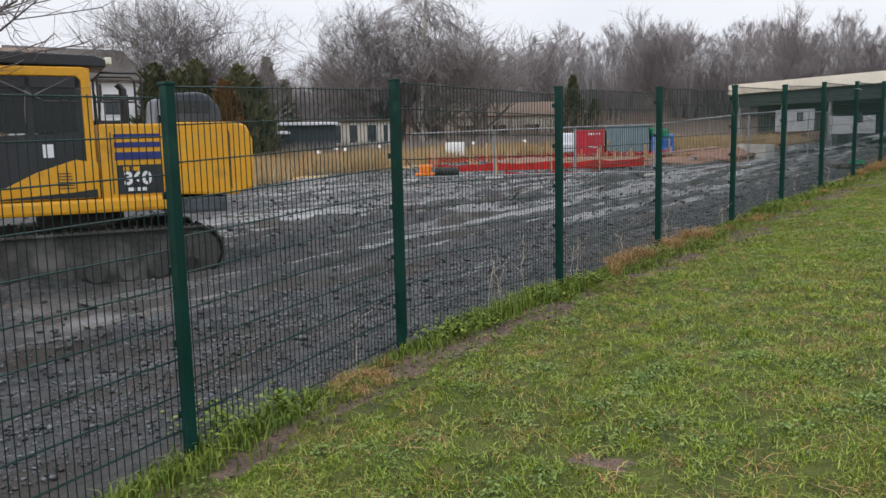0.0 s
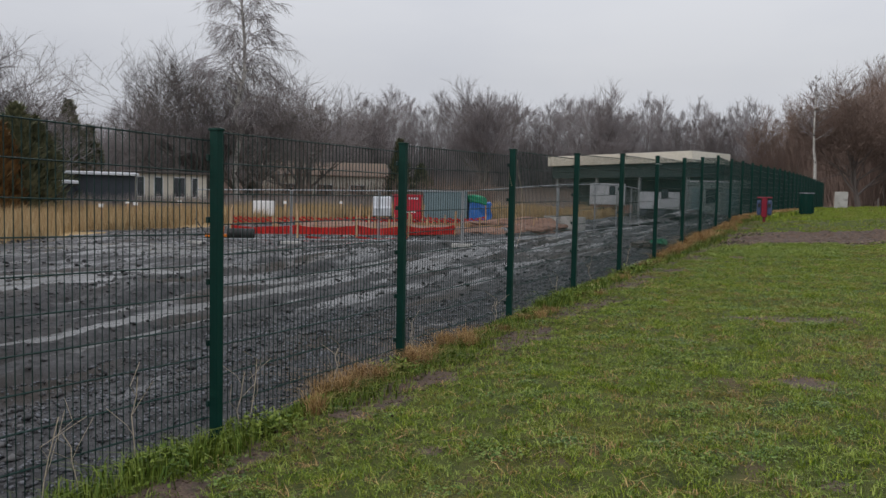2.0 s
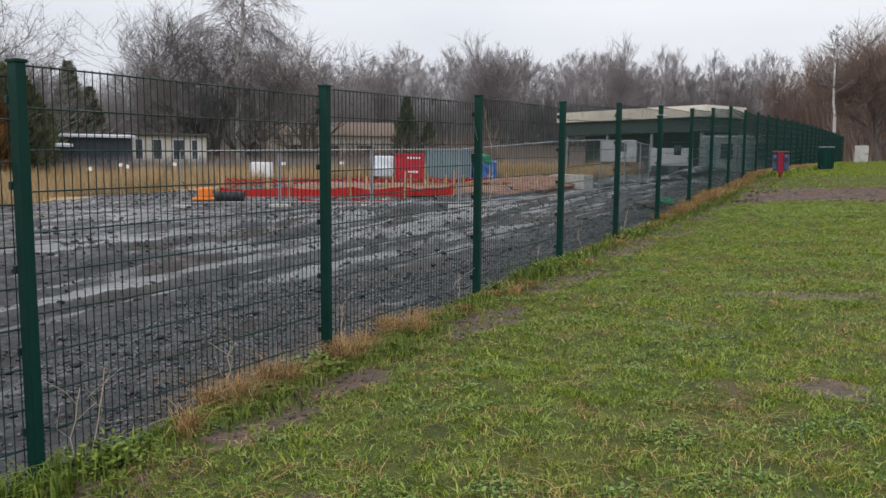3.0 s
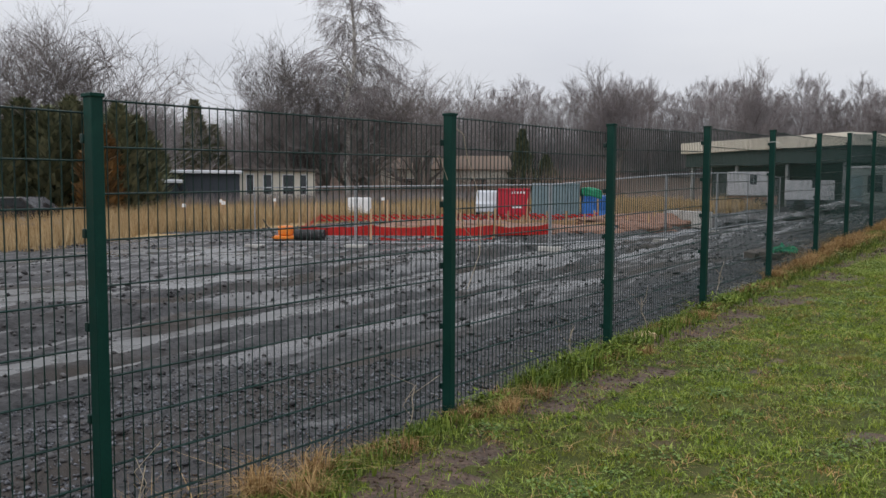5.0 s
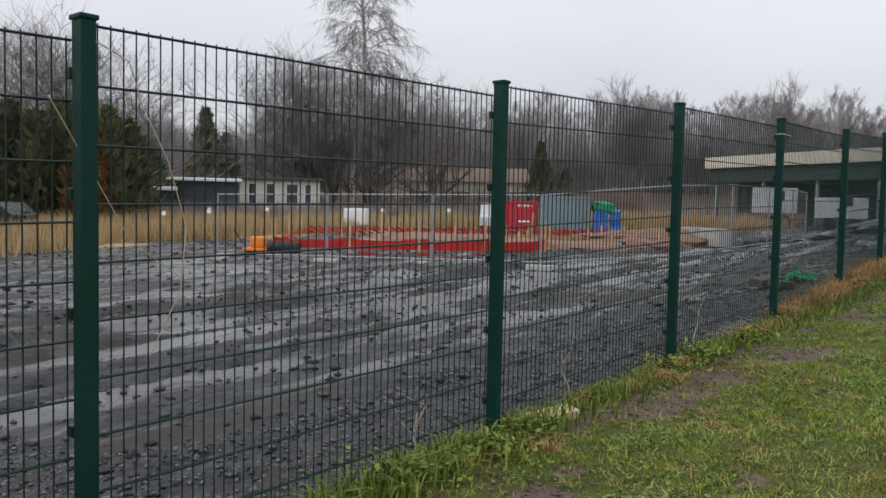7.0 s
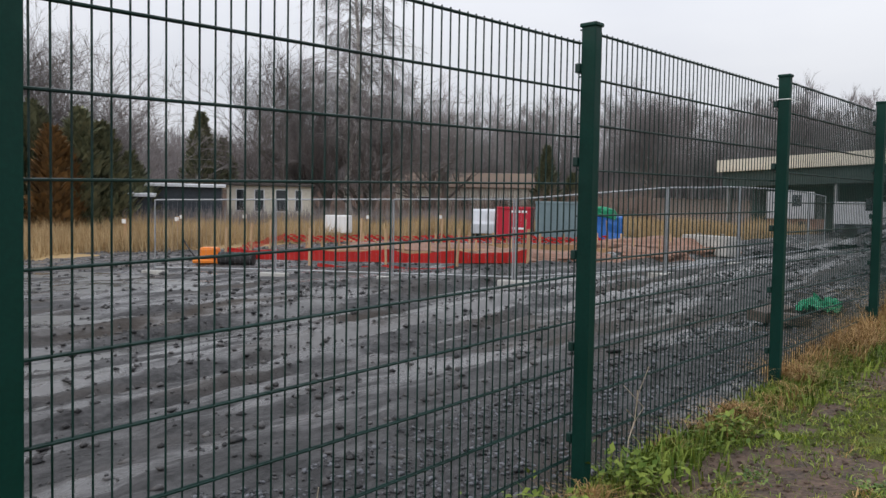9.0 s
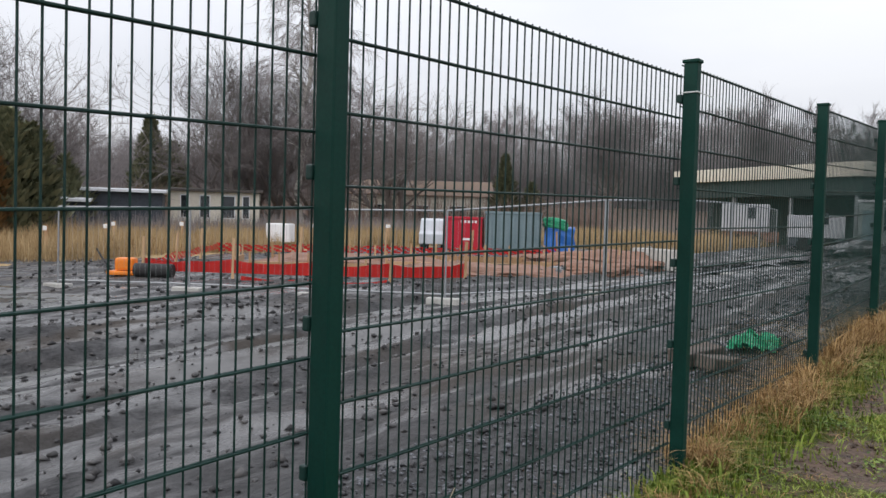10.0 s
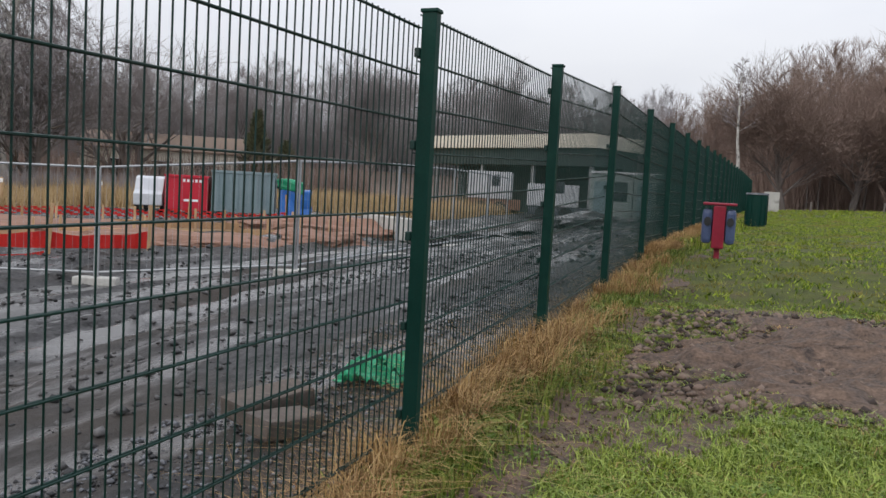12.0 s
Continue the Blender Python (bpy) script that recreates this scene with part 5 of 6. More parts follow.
# ---- beside the fence ----
def slab(x, y, turn, tip, dims, label):
    bm = bmesh.new()
    w, d, h = dims
    box(bm, (-w / 2, -d / 2, 0), (w / 2, d / 2, h), bevel=0.02)
    bmesh.ops.subdivide_edges(bm, edges=bm.edges[:], cuts=2, use_grid_fill=True)
    for v in bm.verts:
        v.co += noise.noise_vector(v.co * 7 + Vector((x, y, 0))) * 0.016
    ob = part("concrete_slab", bm, M_SLAB)
    ob.matrix_basis = on_land(x, y, 0.035, 0) @ pose(0, 0, 0, tip, 3, turn)
    return tagged(ob, label, "slab", "broken slabs")


slab(-0.98, 20.35, -18, 4, (0.24, 0.5, 0.12), "brown broken concrete slab lying on wet gravel")
slab(-0.68, 20.05, -12, -6, (0.2, 0.42, 0.11), "brown broken concrete slab tilted on wet gravel")


def crumpled_net(x, y):
    bm = bmesh.new()
    bmesh.ops.create_grid(bm, x_segments=34, y_segments=34, size=1)
    for v in bm.verts:
        p = v.co.copy()
        h = 0.16 * (1 - p.length * 0.6) + 0.12 * noise.noise((p.x * 3, p.y * 3, 2)) + 0.05 * noise.noise((p.x * 9, p.y * 9, 6))
        v.co = Vector((p.x * 0.22 + 0.08 * noise.noise((p.y * 3, 0, p.x * 2)), p.y * 0.34 + 0.1 * noise.noise((p.x * 3, 5, p.y * 2)), max(0.015, h * 0.8)))
    for f in [f for f in bm.faces if noise.noise((f.calc_center_median().x * 12, f.calc_center_median().y * 12, 3)) > 0.42]:
        bm.faces.remove(f)
    bmesh.ops.solidify(bm, geom=bm.faces[:], thickness=0.006)
    ob = part("green_netting", bm, M_TARPGREEN)
    ob.matrix_basis = on_land(x, y, 0.0, 10)
    return tagged(ob, "crumpled bright green plastic netting on wet gravel", "netting")


crumpled_net(-0.8, 21.4)


def wood_block(x, y, turn, label, ln=0.34):
    bm = bmesh.new()
    box(bm, (-ln / 2, -0.07, 0), (ln / 2, 0.07, 0.07), bevel=0.008)
    ob = part("wood_block", bm, M_CUT)
    ob.matrix_basis = pose(x, y, land(x, y, True) + 0.0, 6, -4, turn)
    return tagged(ob, label, "wood block", "wood blocks by the fence")


wood_block(0.09, 13.03, 72, "pale freshly cut wood block lying in grass", 0.36)
wood_block(0.12, 24.05, 60, "pale cut wood block lying in dry grass", 0.34)


def dog_bin(x, y):
    ob = empty("waste_bin", on_land(x, y, -0.2, 4) @ Matrix.Diagonal((0.76, 0.9, 1, 1)), "dark red post-mounted waste bin with blue rounded sides", "waste bin")
    bm = bmesh.new()
    box(bm, (-0.05, -0.05, -0.3), (0.05, 0.05, 0.62), bevel=0.01)
    part("post", bm, M_BINRED, ob)
    bm = bmesh.new()
    extrude_profile(bm, [(-0.17, 0.34), (-0.2, 0.95), (0.2, 0.95), (0.17, 0.34)], -0.11, 0.11, bevel=0.02)
    part("body", bm, M_BINRED, ob)
    for s in (-1, 1):
        bm = bmesh.new()
        extrude_profile(bm, [(-0.15, 0.4), (-0.18, 0.9), (0.18, 0.9), (0.15, 0.4)], s * 0.112 if s > 0 else -0.3, 0.3 if s > 0 else -0.112, bevel=0.07)
        side = part("side_shell", bm, M_BINBLUE, ob, "blue rounded side shell")
        bm = bmesh.new()
        rod(bm, (s * 0.2, -0.2, 0.72), (s * 0.2, -0.165, 0.72), 0.065, 14)
        part("opening", bm, M_BLACK, side)
    bm = bmesh.new()
    box(bm, (-0.3, -0.22, 0.952), (0.3, 0.22, 0.99), bevel=0.015)
    part("lid", bm, M_BINRED, ob)


dog_bin(0.9, 28.6)


def wheel_bin(x, y):
    ob = empty("litter_bin", on_land(x, y, 0.0, 0), "dark green round litter bin with a pale lid on grass", "litter bin")
    bm = bmesh.new()
    rod(bm, (0, 0, 0.0), (0, 0, 1.02), 0.30, 20, 0.335)
    drum = part("drum", bm, M_FENCE, ob)
    for i in range(12):
        bm = bmesh.new()
        box(bm, (0.3, -0.02, 0.06), (0.345, 0.02, 0.96), m=pose(0, 0, 0, 0, 0, 30 * i))
        part("rib", bm, M_FENCE, drum)
    bm = bmesh.new()
    rod(bm, (0, 0, 1.022), (0, 0, 1.08), 0.36, 20, 0.34)
    part("lid", bm, M_GREYPAINT, ob)


wheel_bin(1.12, 44.3)

# low posts at the far edge of the field
for x, y in ((4.5, 88), (10.0, 90), (15.5, 91), (21, 92)):
    bm = bmesh.new()
    box(bm, (-0.07, -0.07, -0.3), (0.07, 0.07, 0.8), bevel=0.01)
    ob = part("low_post", bm, M_BARK)
    ob.matrix_basis = on_land(x, y)
    tagged(ob, "short dark wooden post at the field edge", "post", "low field posts")
bm = bmesh.new()
box(bm, (-0.55, -0.03, 0), (0.55, 0.03, 1.5), bevel=0.01)
ob = part("gate_panel", bm, M_CONCRETE)
ob.matrix_basis = on_land(1.5, 82)
tagged(ob, "pale grey metal gate panel at the fence end", "gate")

# white tie round one post
bm = bmesh.new()
box(bm, (-0.043, -0.033, -0.003), (0.043, 0.033, 0.003), bevel=0.001)
rod(bm, (0.04, 0.03, 0), (0.07, 0.12, -0.012), 0.003, 5)
tie = part("cable_tie", bm, M_WHITE)
tie.matrix_basis = pose(post_at(7)[0], post_at(7)[1], post_top(17.5) - 0.17)
tagged(tie, "white plastic cable tie round a green fence post", "cable tie")

# ---- standing water, stones, earth and grass ----
def water_strip(k, y0, y1, half, drop):
    bm = bmesh.new()
    prev = None
    n = int((y1 - y0) / 0.4)
    for i in range(n + 1):
        y = y0 + (y1 - y0) * i / n
        x = rut_line(y, k)
        w = half * (0.8 + 0.5 * noise.noise((y * 0.5, k, 7)))
        z = land(x, y, False) - drop
        row = [bm.verts.new((x - w, y, z)), bm.verts.new((x + w, y, z))]
        if prev:
            bm.faces.new((prev[0], prev[1], row[1], row[0]))
        prev = row
    bmesh.ops.recalc_face_normals(bm, faces=bm.faces[:])
    ob = part("puddle", bm, M_WATER)
    return tagged(ob, "grey rainwater standing in a wheel rut", "puddle", "puddles on the site")


for k, y0, y1, half, drop in WATER:
    water_strip(k, y0, y1, half, drop)


def pool(x, y, rx, ry, turn, drop, seed):
    """A shallow sheet of water that lies along the ground, so that lumps of mud break its shore."""
    bm = bmesh.new()
    n, rings = 40, 9
    c, s = math.cos(radians(turn)), math.sin(radians(turn))
    rows = []
    for q in range(1, rings + 1):
        row = []
        for i in range(n):
            a = 2 * math.pi * i / n
            k = q / rings * (1 + 0.35 * noise.noise((math.cos(a) * 1.5, math.sin(a) * 1.5, seed)))
            px, py = rx * k * math.cos(a), ry * k * math.sin(a)
            wx, wy = x + px * c - py * s, y + px * s + py * c
            row.append(bm.verts.new((wx, wy, land(wx, wy, False) - drop - 0.07 * (q / rings) ** 4)))
        rows.append(row)
    bm.faces.new(rows[0])
    for u, v in zip(rows, rows[1:]):
        for i in range(n):
            bm.faces.new((u[i], v[i], v[(i + 1) % n], u[(i + 1) % n]))
    for f in bm.faces:
        f.smooth = True
    ob = part("puddle", bm, M_WATER)
    return tagged(ob, "wide shallow grey puddle on churned mud", "puddle", "puddles on the site")


for args in POOLS:
    pool(*args)


def stones(name, seed, count, area, size, material, label):
    g = np.random.default_rng(seed)
    x0, x1, y0, y1 = area
    base = np.array([(1, 0, 0), (-1, 0, 0), (0, 1, 0), (0, -1, 0), (0, 0, 1), (0, 0, -1)], float)
    tri = np.array([(0, 2, 4), (2, 1, 4), (1, 3, 4), (3, 0, 4), (2, 0, 5), (1, 2, 5), (3, 1, 5), (0, 3, 5)])
    p = np.column_stack([x0 + (x1 - x0) * g.random(count), y0 + (y1 - y0) * g.random(count)])
    z = np.array([land(a, b) for a, b in p])
    r = size[0] + (size[1] - size[0]) * g.random(count) ** 2.5
    v = base[None] * (0.55 + 0.7 * g.random((count, 6, 1))) + g.normal(0, 0.16, (count, 6, 3))
    a = g.random(count) * 6.28
    c, s = np.cos(a)[:, None], np.sin(a)[:, None]
    v = np.stack([v[..., 0] * c - v[..., 1] * s, v[..., 0] * s + v[..., 1] * c, v[..., 2] * 0.65], -1) * r[:, None, None]
    v += np.column_stack([p, z + r * 0.2])[:, None]
    t = tri[None] + (np.arange(count) * 6)[:, None, None]
    ob = new(name, mesh_tris(name, v, t, material))
    return tagged(ob, label, "gravel", kind="stuff")


M_GRAVEL = mat("dark_wet_gravel", (0.008, 0.0085, 0.0105), (0.115, 0.12, 0.134), rough=0.5, scale=3, fine=40, bump=0.3, per_island=0.9, rough_low=0.25)
M_CLOD = mat("mud_clod", (0.008, 0.008, 0.009), (0.085, 0.081, 0.08), rough=0.7, scale=3, fine=30, bump=0.5, per_island=0.5, rough_low=0.35)
stones("gravel", 1, 30000, (-3.4, 0.0, -1, 11), (0.006, 0.027), M_GRAVEL, "dark wet crushed stone spread along the fence")
stones("gravel", 7, 16000, (-1.5, 0.0, 11, 26), (0.006, 0.026), M_GRAVEL, "dark wet crushed stone spread along the fence")
stones("gravel", 2, 3500, (-4.5, 0.0, 26, 60), (0.02, 0.06), M_GRAVEL, "dark wet crushed stone spread along the fence")
stones("mud_clods", 3, 11000, (-13, -1.0, -2, 30), (0.012, 0.06), M_CLOD, "lumps of dark churned mud")
stones("mud_clods", 4, 4000, (-26, -9, 0, 45), (0.025, 0.11), M_CLOD, "lumps of dark churned mud")


def earth_patch(x, y, rx, ry, turn, h, seed, label):
    """A patch of bare earth with a ragged edge that dips under the turf."""
    bm = bmesh.new()
    c, s = math.cos(radians(turn)), math.sin(radians(turn))
    rings, spokes = 46, 150
    rows = []
    for i in range(rings + 1):
        u = i / rings
        row = []
        for j in range(spokes):
            a = 2 * math.pi * j / spokes
            k = u * (1 + 0.5 * noise.noise((math.cos(a) * 1.6, math.sin(a) * 1.6, seed)) + 0.4 * noise.noise((math.cos(a) * 5, math.sin(a) * 5, seed + 3)))
            px, py = rx * k * math.cos(a), ry * k * math.sin(a)
            wx, wy = x + px * c - py * s, y + px * s + py * c
            wz = land(wx, wy) + h * (1 - u) ** 0.6 * (0.7 + 0.9 * noise.noise((wx * 2.2, wy * 2.2, seed))) + 0.02 - 0.045 * u ** 3 + 0.05 * noise.noise((wx * 4.5, wy * 4.5, seed)) + 0.05 * noise.noise((wx * 10, wy * 10, seed)) + 0.02 * noise.noise((wx * 24, wy * 24, seed))
            row.append(bm.verts.new((wx, wy, wz)))
        rows.append(row)
    for a, b in zip(rows, rows[1:]):
        for j in range(spokes):
            bm.faces.new((a[j], a[(j + 1) % spokes], b[(j + 1) % spokes], b[j]))
    bmesh.ops.remove_doubles(bm, verts=bm.verts[:], dist=0.0005)
    bmesh.ops.recalc_face_normals(bm, faces=bm.faces[:])
    for f in bm.faces:
        f.smooth = True
    ob = part("earth_patch", bm, M_SOIL)
    return tagged(ob, label, "bare earth", "bare earth in the turf")


for args in EARTH:
    if args[5] > 0:
        earth_patch(*args)


M_EARTHCLOD = mat("earth_clod", (0.03, 0.02, 0.015), (0.17, 0.12, 0.092), rough=0.9, scale=6, fine=40, bump=0.6, per_island=1.0)
stones("earth_clods", 5, 12000, (0.7, 6.2, 21.3, 24.5), (0.008, 0.055), M_EARTHCLOD, "crumbs and clods of churned brown earth")
stones("earth_clods", 6, 7000, (0.12, 0.9, 0, 26), (0.005, 0.022), M_SOIL, "crumbs of brown earth along the fence")


def bare(x, y):
    """How bare the turf is: 1 on the earth patches."""
    b = np.zeros(len(x))
    for ex, ey, rx, ry, turn, h, seed, label in EARTH:
        c, s = math.cos(radians(turn)), math.sin(radians(turn))
        u, v = (x - ex) * c + (y - ey) * s, -(x - ex) * s + (y - ey) * c
        d = np.hypot(u / rx, v / ry)
        if h > 0.1:
            d = d + np.array([0.42 * max(0.0, noise.noise((p * 1.9, q * 1.9, 31)) + 0.1) if k < 1.3 else 0.0 for p, q, k in zip(x, y, d)])
        b = np.maximum(b, np.clip((1.05 - d) * 2.4, 0, 0.95 if h > 0.1 else 0.75))
    near = (x < 6) & (y < 32)
    w = np.array([worn(p, q) if k else -1 for p, q, k in zip(x, y, near)])
    return np.maximum(b, np.clip(0.35 + w * 4, 0, 0.9))


def blades(name, seed, px, py, height, width, lean, material, label, curl=0.0, category="grass", lift=0.0):
    """Blades of grass: a slim triangle each, or two where they bend over."""
    g = np.random.default_rng(seed)
    n = len(px)
    px = px + np.where(px < 0.9, edge(py), 0)
    z = np.array([land(a, b) for a, b in zip(px, py)]) - 0.012 + lift
    a = g.random(n) * 6.283
    h = height * (0.55 + 0.75 * g.random(n))
    w = width * (0.6 + 0.8 * g.random(n))
    base = np.column_stack([px, py, z])
    side = np.column_stack([np.cos(a) * w, np.sin(a) * w, 0 * a])
    la = g.random(n) * 6.283
    l = np.abs(g.normal(0, lean, n)) * h
    out = np.column_stack([np.cos(la) * l, np.sin(la) * l, 0 * l])
    up = np.column_stack([0 * h, 0 * h, h])
    if curl:
        mid = base + out * 0.35 + up * 0.68
        tip = base + out * (1 + curl) + up * (1.0 - 0.35 * curl)
        v = np.stack([base - side, base + side, mid - side * 0.7, mid + side * 0.7, tip], 1)
        t = np.array([(0, 1, 3), (0, 3, 2), (2, 3, 4)])[None] + (np.arange(n) * 5)[:, None, None]
    else:
        v = np.stack([base - side, base + side, base + out + up], 1)
        t = np.arange(n * 3).reshape(-1, 1, 3)
    ob = new(name, mesh_tris(name, v, t, material))
    return tagged(ob, label, category, kind="stuff")


g = np.random.default_rng(9)


def scatter(n, x0, x1, y0, y1, clump=0.5):
    # blades stand in small tufts
    m = max(1, n // 9)
    pick = g.integers(0, m, n)
    spread = 0.045 if y1 < 30 else 0.08
    x = (x0 + (x1 - x0) * g.random(m))[pick] + g.normal(0, spread, n)
    y = (y0 + (y1 - y0) * g.random(m))[pick] + g.normal(0, spread, n)
    x = np.maximum(x, edge(y) + 0.03)
    keep = g.random(n) > bare(x, y)
    tone = np.array([noise.noise((a * 1.1, b * 1.1, 2)) for a, b in zip(x, y)])
    tuft = np.array([noise.noise((a * 6.3, b * 6.3, 8)) for a, b in zip(x, y)])
    keep &= g.random(n) < 0.84 + clump * tone + 0.6 * tuft
    tall = np.array([noise.noise((a * 3.1, b * 3.1, 6)) for a, b in zip(x, y)])
    return x[keep], y[keep], np.clip(1 + 0.6 * tall[keep] + 0.7 * tuft[keep], 0.45, 1.9)


x, y, tall = scatter(820000, 0.05, 6.5, -0.6, 25.0, 0.35)
blades("turf_grass", 1, x, y, 0.03 * tall, 0.0044, 1.2, M_GRASS, "short green and yellowish winter turf")


def tufts(count, seed, x0, x1, y0, y1, spread, per):
    """Places in small dense tufts, kept off the bare earth."""
    q = np.random.default_rng(seed)
    cx, cy = x0 + (x1 - x0) * q.random(count), y0 + (y1 - y0) * q.random(count)
    k = (q.random(count) > bare(cx, cy)) & (cx > edge(cy) + 0.05)
    cx, cy = np.repeat(cx[k], per), np.repeat(cy[k], per)
    return cx + q.normal(0, spread, len(cx)), cy + q.normal(0, spread, len(cy))


x, y = tufts(26000, 61, 0.1, 6.5, -0.5, 25.0, 0.022, 9)
blades("turf_grass", 61, x, y, 0.044, 0.0036, 1.0, M_TUFT, "bright yellow green tufts standing out of the short turf", 0.5)
x, y = tufts(2600, 64, 0.75, 3.4, 18.4, 21.5, 0.04, 16)
blades("turf_grass", 64, x, y, 0.055, 0.004, 1.0, M_TUFT, "lush green grass before the mound of earth", 0.6)
x, y = tufts(2600, 62, 0.1, 6.5, -0.5, 25.0, 0.04, 14)
blades("dead_grass", 62, x, y, 0.05, 0.0026, 1.8, M_DRY, "straw coloured dead grass matted in the turf", 0.8)


def leaf_mat(name, seed, px, py, size, material, label):
    """Small round leaves held level above the turf."""
    q = np.random.default_rng(seed)
    n = len(px)
    z = np.array([land(a, b) for a, b in zip(px, py)]) + 0.012 + 0.022 * q.random(n)
    c = np.column_stack([px, py, z])
    r = size * (0.6 + 0.8 * q.random(n))
    a = q.random(n) * 6.283
    ring = []
    for k in range(5):
        t = a + k * 1.2566
        ring.append(c + np.column_stack([np.cos(t) * r, np.sin(t) * r, q.normal(0, 0.35, n) * r]))
    v = np.stack(ring, 1)
    t = np.array([(0, 1, 2), (0, 2, 3), (0, 3, 4)])[None] + (np.arange(n) * 5)[:, None, None]
    return tagged(new(name, mesh_tris(name, v, t, material)), label, "weeds", kind="stuff")


x, y = tufts(520, 63, 0.2, 6.5, -0.5, 25.0, 0.075, 70)
leaf_mat("clover", 63, x, y, 0.009, M_CLOVER, "patches of low round clover leaves in the turf")
x, y, tall = scatter(150000, 0.1, 12, 25, 60)
blades("turf_grass", 2, x, y, 0.045 * tall, 0.012, 0.9, M_GRASS, "short green winter turf of the playing field")
x, y, tall = scatter(30000, 6.5, 14, 3, 30)
blades("turf_grass", 3, x, y, 0.06 * tall, 0.01, 0.5, M_GRASS, "short green winter turf of the playing field")
x, y, tall = scatter(40000, 0.1, 45, 60, 100, 0.2)
blades("turf_grass", 4, x, y, 0.10 * tall, 0.03, 0.5, M_GRASS, "green winter turf at the far field")

# the unmown verge along the fence
DRY = [(1.6, 0.4, 0.10), (6.45, 0.28, 0.26), (7.75, 0.24, 0.24), (8.35, 0.22, 0.24), (9.2, 0.3, 0.12), (10.3, 0.35, 0.14), (12.6, 0.3, 0.13), (14.3, 0.4, 0.14), (16.6, 0.4, 0.14), (17.9, 0.4, 0.22), (18.8, 0.5, 0.26), (19.6, 0.5, 0.30), (20.6, 0.5, 0.36), (21.5, 0.5, 0.40), (22.3, 0.4, 0.40), (23.4, 0.5, 0.30), (24.9, 0.4, 0.30), (26.5, 0.6, 0.26), (29, 0.8, 0.3), (32, 1.0, 0.36), (36, 1.4, 0.4), (41, 1.5, 0.4), (48, 3, 0.4)]
for i, (cy, spread, h) in enumerate(DRY):
    n = int(1250 * min(spread, 1.4) / 0.3 * (0.6 if h < 0.2 or 17 < cy < 28 else 1))
    m = max(4, int(spread * 26))
    pick = g.integers(0, m, n)
    y = g.normal(cy, spread, m)[pick] + g.normal(0, 0.035, n)
    x = np.abs(g.normal(0.0, 0.15, m))[pick] + (0.02 if h < 0.2 else -0.03) + 0.04 * g.normal(size=n)
    blades("dry_grass_tuft", 30 + i, x, y, h * 0.82, 0.0024, 1.0, M_DRY, "straw brown dry grass tuft at the fence foot", 0.65, "dry grass")
    m = int(n * 0.7)
    if h > 0.2:
        y = g.normal(cy, spread * 1.1, m)
        x = np.abs(g.normal(0.05, 0.2, m)) + 0.02
        blades("verge_grass", 200 + i, x, y, h * 0.42, 0.006, 0.7, M_WEED, "green grass growing through dry tufts at the fence", 0.7, "grass")
for i in range(46):
    cy = -0.6 + i * 0.62 + g.normal(0, 0.12)
    h = 0.07 + 0.09 * g.random() + (0.05 if 3.2 < cy < 5.6 or 10.8 < cy < 14.5 else 0)
    n = 380
    y = g.normal(cy, 0.24, n)
    x = np.abs(g.normal(0, 0.15, n)) + 0.01 + 0.03 * g.normal(size=n)
    blades("verge_grass", 80 + i, x, y, h, 0.0055, 0.5, M_WEED, "lush green grass and weeds at the fence foot", 0.6, "grass")
n = 9000
y = 30 + 45 * g.random(n)
x = np.abs(g.normal(0.1, 0.3, n))
blades("verge_grass", 140, x, y, 0.22, 0.016, 0.4, M_GRASS, "rough grass along the far fence", 0.5, "grass")


def weeds(seed, x, y, count, r, label):
    """A low clump of broad leaves on short stalks."""
    q = np.random.default_rng(seed)
    z = land(x, y)
    vs, ts = [], []
    for i in range(count):
        a, d = q.random() * 6.283, abs(q.normal(0, r))
        c = np.array([x + d * math.cos(a), y + d * math.sin(a), z + 0.01 + q.random() * 0.12])
        f = q.random() * 6.283
        ln, w = 0.02 + 0.035 * q.random(), 0.006 + 0.011 * q.random()
        d1 = np.array([math.cos(f), math.sin(f), q.normal(0.25, 0.35)])
        d2 = np.array([-math.sin(f), math.cos(f), q.normal(0, 0.3)])
        k = len(vs)
        vs += [c, c + d1 * ln * 0.5 + d2 * w, c + d1 * ln, c + d1 * ln * 0.5 - d2 * w]
        ts += [(k, k + 1, k + 2), (k, k + 2, k + 3)]
    ob = new("weed_clump", mesh_tris("weed_clump", vs, ts, M_WEED))
    return tagged(ob, label, "weeds", "weed clumps at the fence", "stuff")


for i, (x, y, n, r) in enumerate(((0.16, 2.95, 420, 0.17), (0.2, 3.4, 260, 0.14), (0.22, 0.5, 380, 0.2), (0.3, 0.9, 240, 0.15), (0.14, 4.4, 300, 0.16), (0.2, 5.3, 420, 0.15), (0.16, 7.2, 300, 0.14), (0.12, 10.3, 260, 0.12), (0.14, 11.6, 340, 0.16), (0.2, 12.2, 420, 0.17), (0.12, 12.65, 300, 0.12), (0.16, 14.6, 380, 0.15), (0.18, 15.2, 340, 0.15), (0.25, 16.2, 260, 0.16), (0.3, 20.4, 240, 0.15), (0.28, 22.9, 280, 0.16), (0.2, 23.8, 300, 0.16))):
    weeds(i + 500, x, y, n, r, "low clump of broad green weed leaves at the fence")


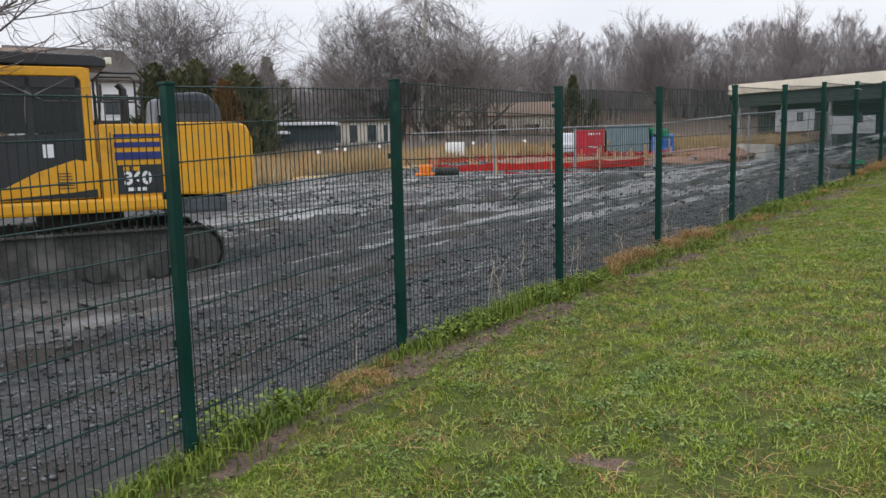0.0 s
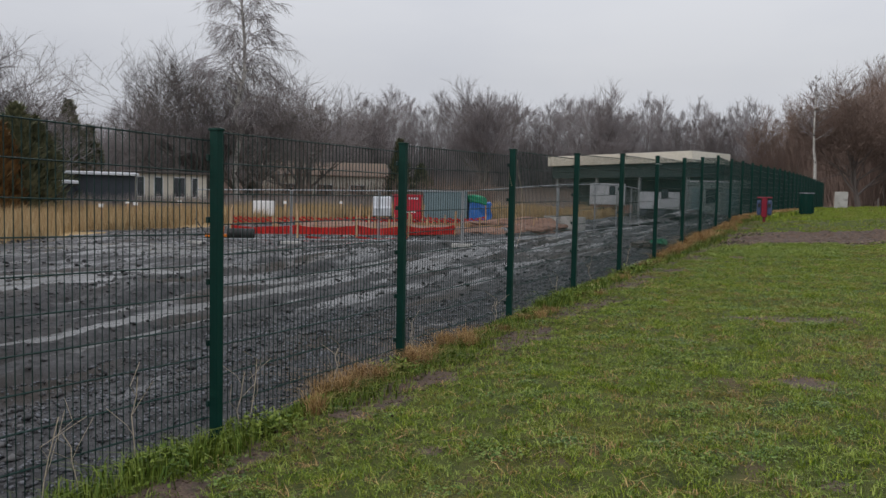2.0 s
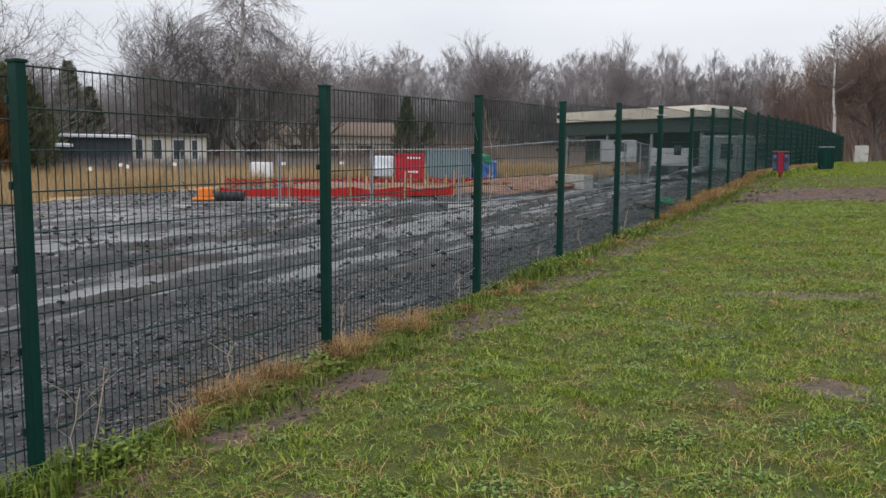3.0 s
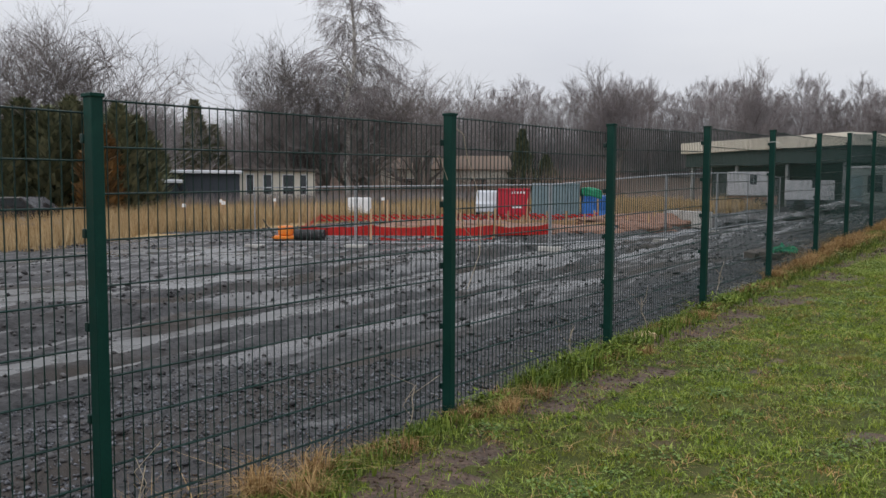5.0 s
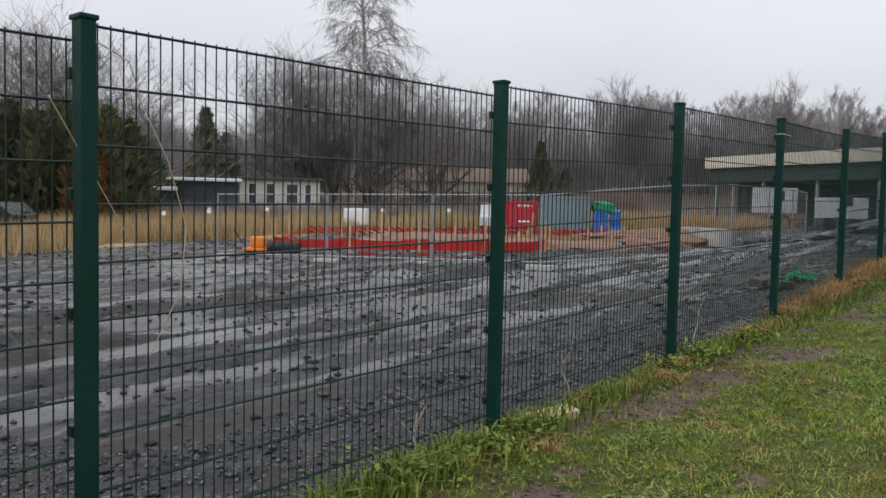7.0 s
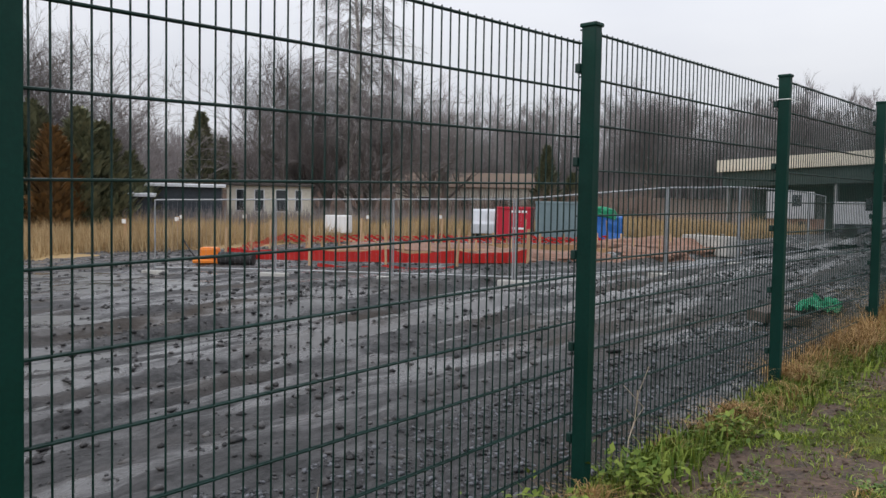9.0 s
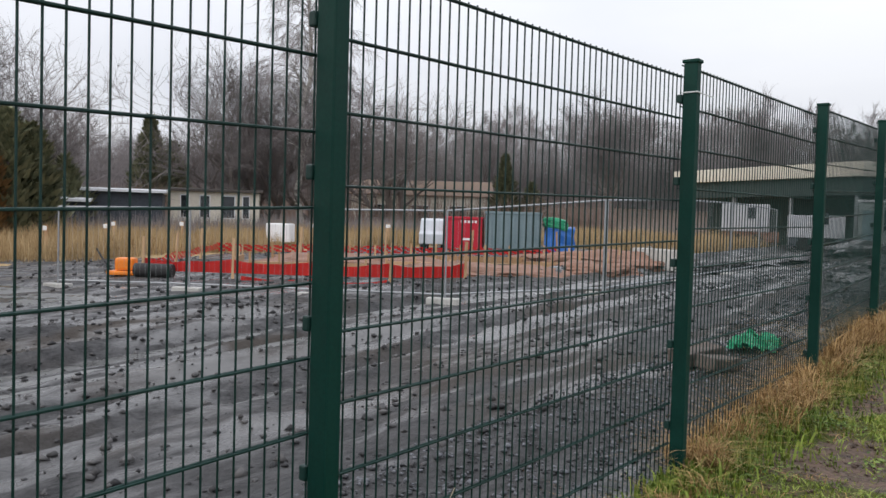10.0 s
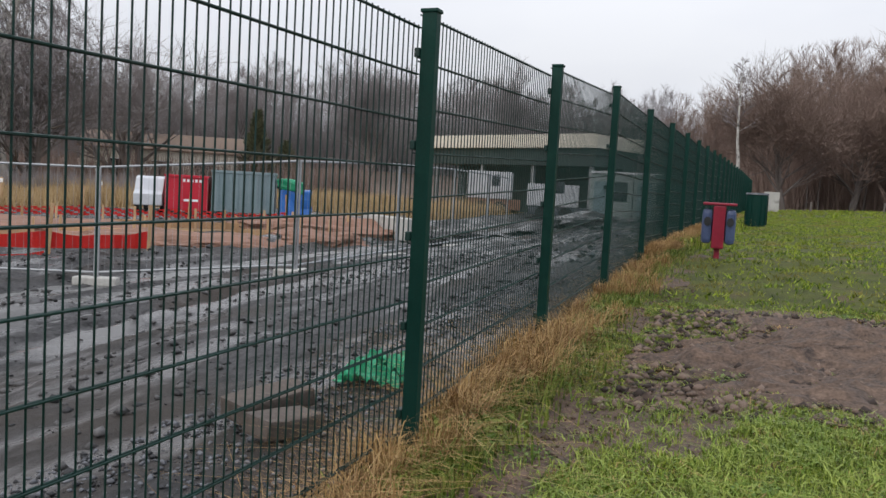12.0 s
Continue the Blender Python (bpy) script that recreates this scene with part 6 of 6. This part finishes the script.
# thin dead stalks that lean on the wire
def stalk(x, y, h, lean, seed):
    q = random.Random(seed)
    z = land(x, y)
    bm = bmesh.new()
    pts = [Vector((x, y, z))]
    for i in range(5):
        pts.append(pts[-1] + Vector((q.uniform(-0.03, 0.02), lean * h / 5 + q.uniform(-0.02, 0.02), h / 5)))
    tube(bm, pts, 0.0028, 4)
    for i in (2, 3, 4):
        tube(bm, [pts[i], pts[i] + Vector((q.uniform(-0.05, 0.05), q.uniform(-0.12, 0.12), 0.08)), pts[i] + Vector((q.uniform(-0.08, 0.08), q.uniform(-0.2, 0.2), 0.2))], 0.0018, 3)
    ob = part("dead_stalk", bm, M_DRYSTALK)
    return tagged(ob, "thin pale dead weed stalk leaning at the fence", "stalk", "dead stalks")


M_DRYSTALK = mat("dead_stalk", (0.34, 0.27, 0.19), (0.52, 0.44, 0.33), rough=0.9, scale=3, fine=30, bump=0)
for i, (y, h, l) in enumerate(((3.6, 0.55, 0.3), (3.9, 0.4, -0.2), (5.15, 0.45, 0.2), (5.3, 0.5, 0.35), (4.3, 0.6, 0.1), (6.3, 0.4, 0.1), (7.6, 0.4, 0.2), (1.9, 0.4, 0.3), (11.8, 0.3, 0.2), (13.4, 0.35, -0.2), (15.4, 0.4, 0.3), (9.6, 0.3, 0.2))):
    stalk(0.02, y, h, l, i)


# a climbing bramble shoot on one bay
bm = bmesh.new()
tube(bm, [(-0.02, 10.3, 1.25), (0.0, 10.42, 1.5), (-0.01, 10.45, 1.75), (0.01, 10.36, 2.0), (0.0, 10.26, 2.2), (0.01, 10.2, 2.36), (0.02, 10.05, 2.42)], 0.0026, 5)
tube(bm, [(0.0, 10.42, 1.55), (0.02, 10.2, 1.7), (0.03, 9.9, 2.2)], 0.002, 4)
shoot = part("bramble_shoot", bm, M_DRYSTALK)
tagged(shoot, "thin bare bramble shoot climbing through the wire", "shoot")


def reeds(name, seed, count, test, area, label):
    q = np.random.default_rng(seed)
    x0, x1, y0, y1 = area
    x, y = x0 + (x1 - x0) * q.random(count), y0 + (y1 - y0) * q.random(count)
    keep = np.array([test(a, b) for a, b in zip(x, y)])
    x, y = x[keep], y[keep]
    tall = np.array([0.75 + 0.55 * noise.noise((a * 0.35, b * 0.35, 4)) + 0.3 * noise.noise((a * 1.5, b * 1.5, 2)) for a, b in zip(x, y)])
    return blades(name, seed, x, y, np.clip(tall, 0.25, 1.4), 0.016, 0.35, M_REED, label, 0.0, "dry grass")


reeds("dry_reeds", 700, 110000, lambda a, b: a < -26.5 + 3 * noise.noise((a * 0.3, b * 0.3, 0)), (-48, -23, 8, 62), "straw coloured tall dry grass and reeds")
reeds("dry_reeds", 701, 45000, lambda a, b: b > 53 + 2 * noise.noise((a * 0.3, b * 0.3, 0)), (-30, -13.5, 50, 66), "straw coloured tall dry grass and reeds")
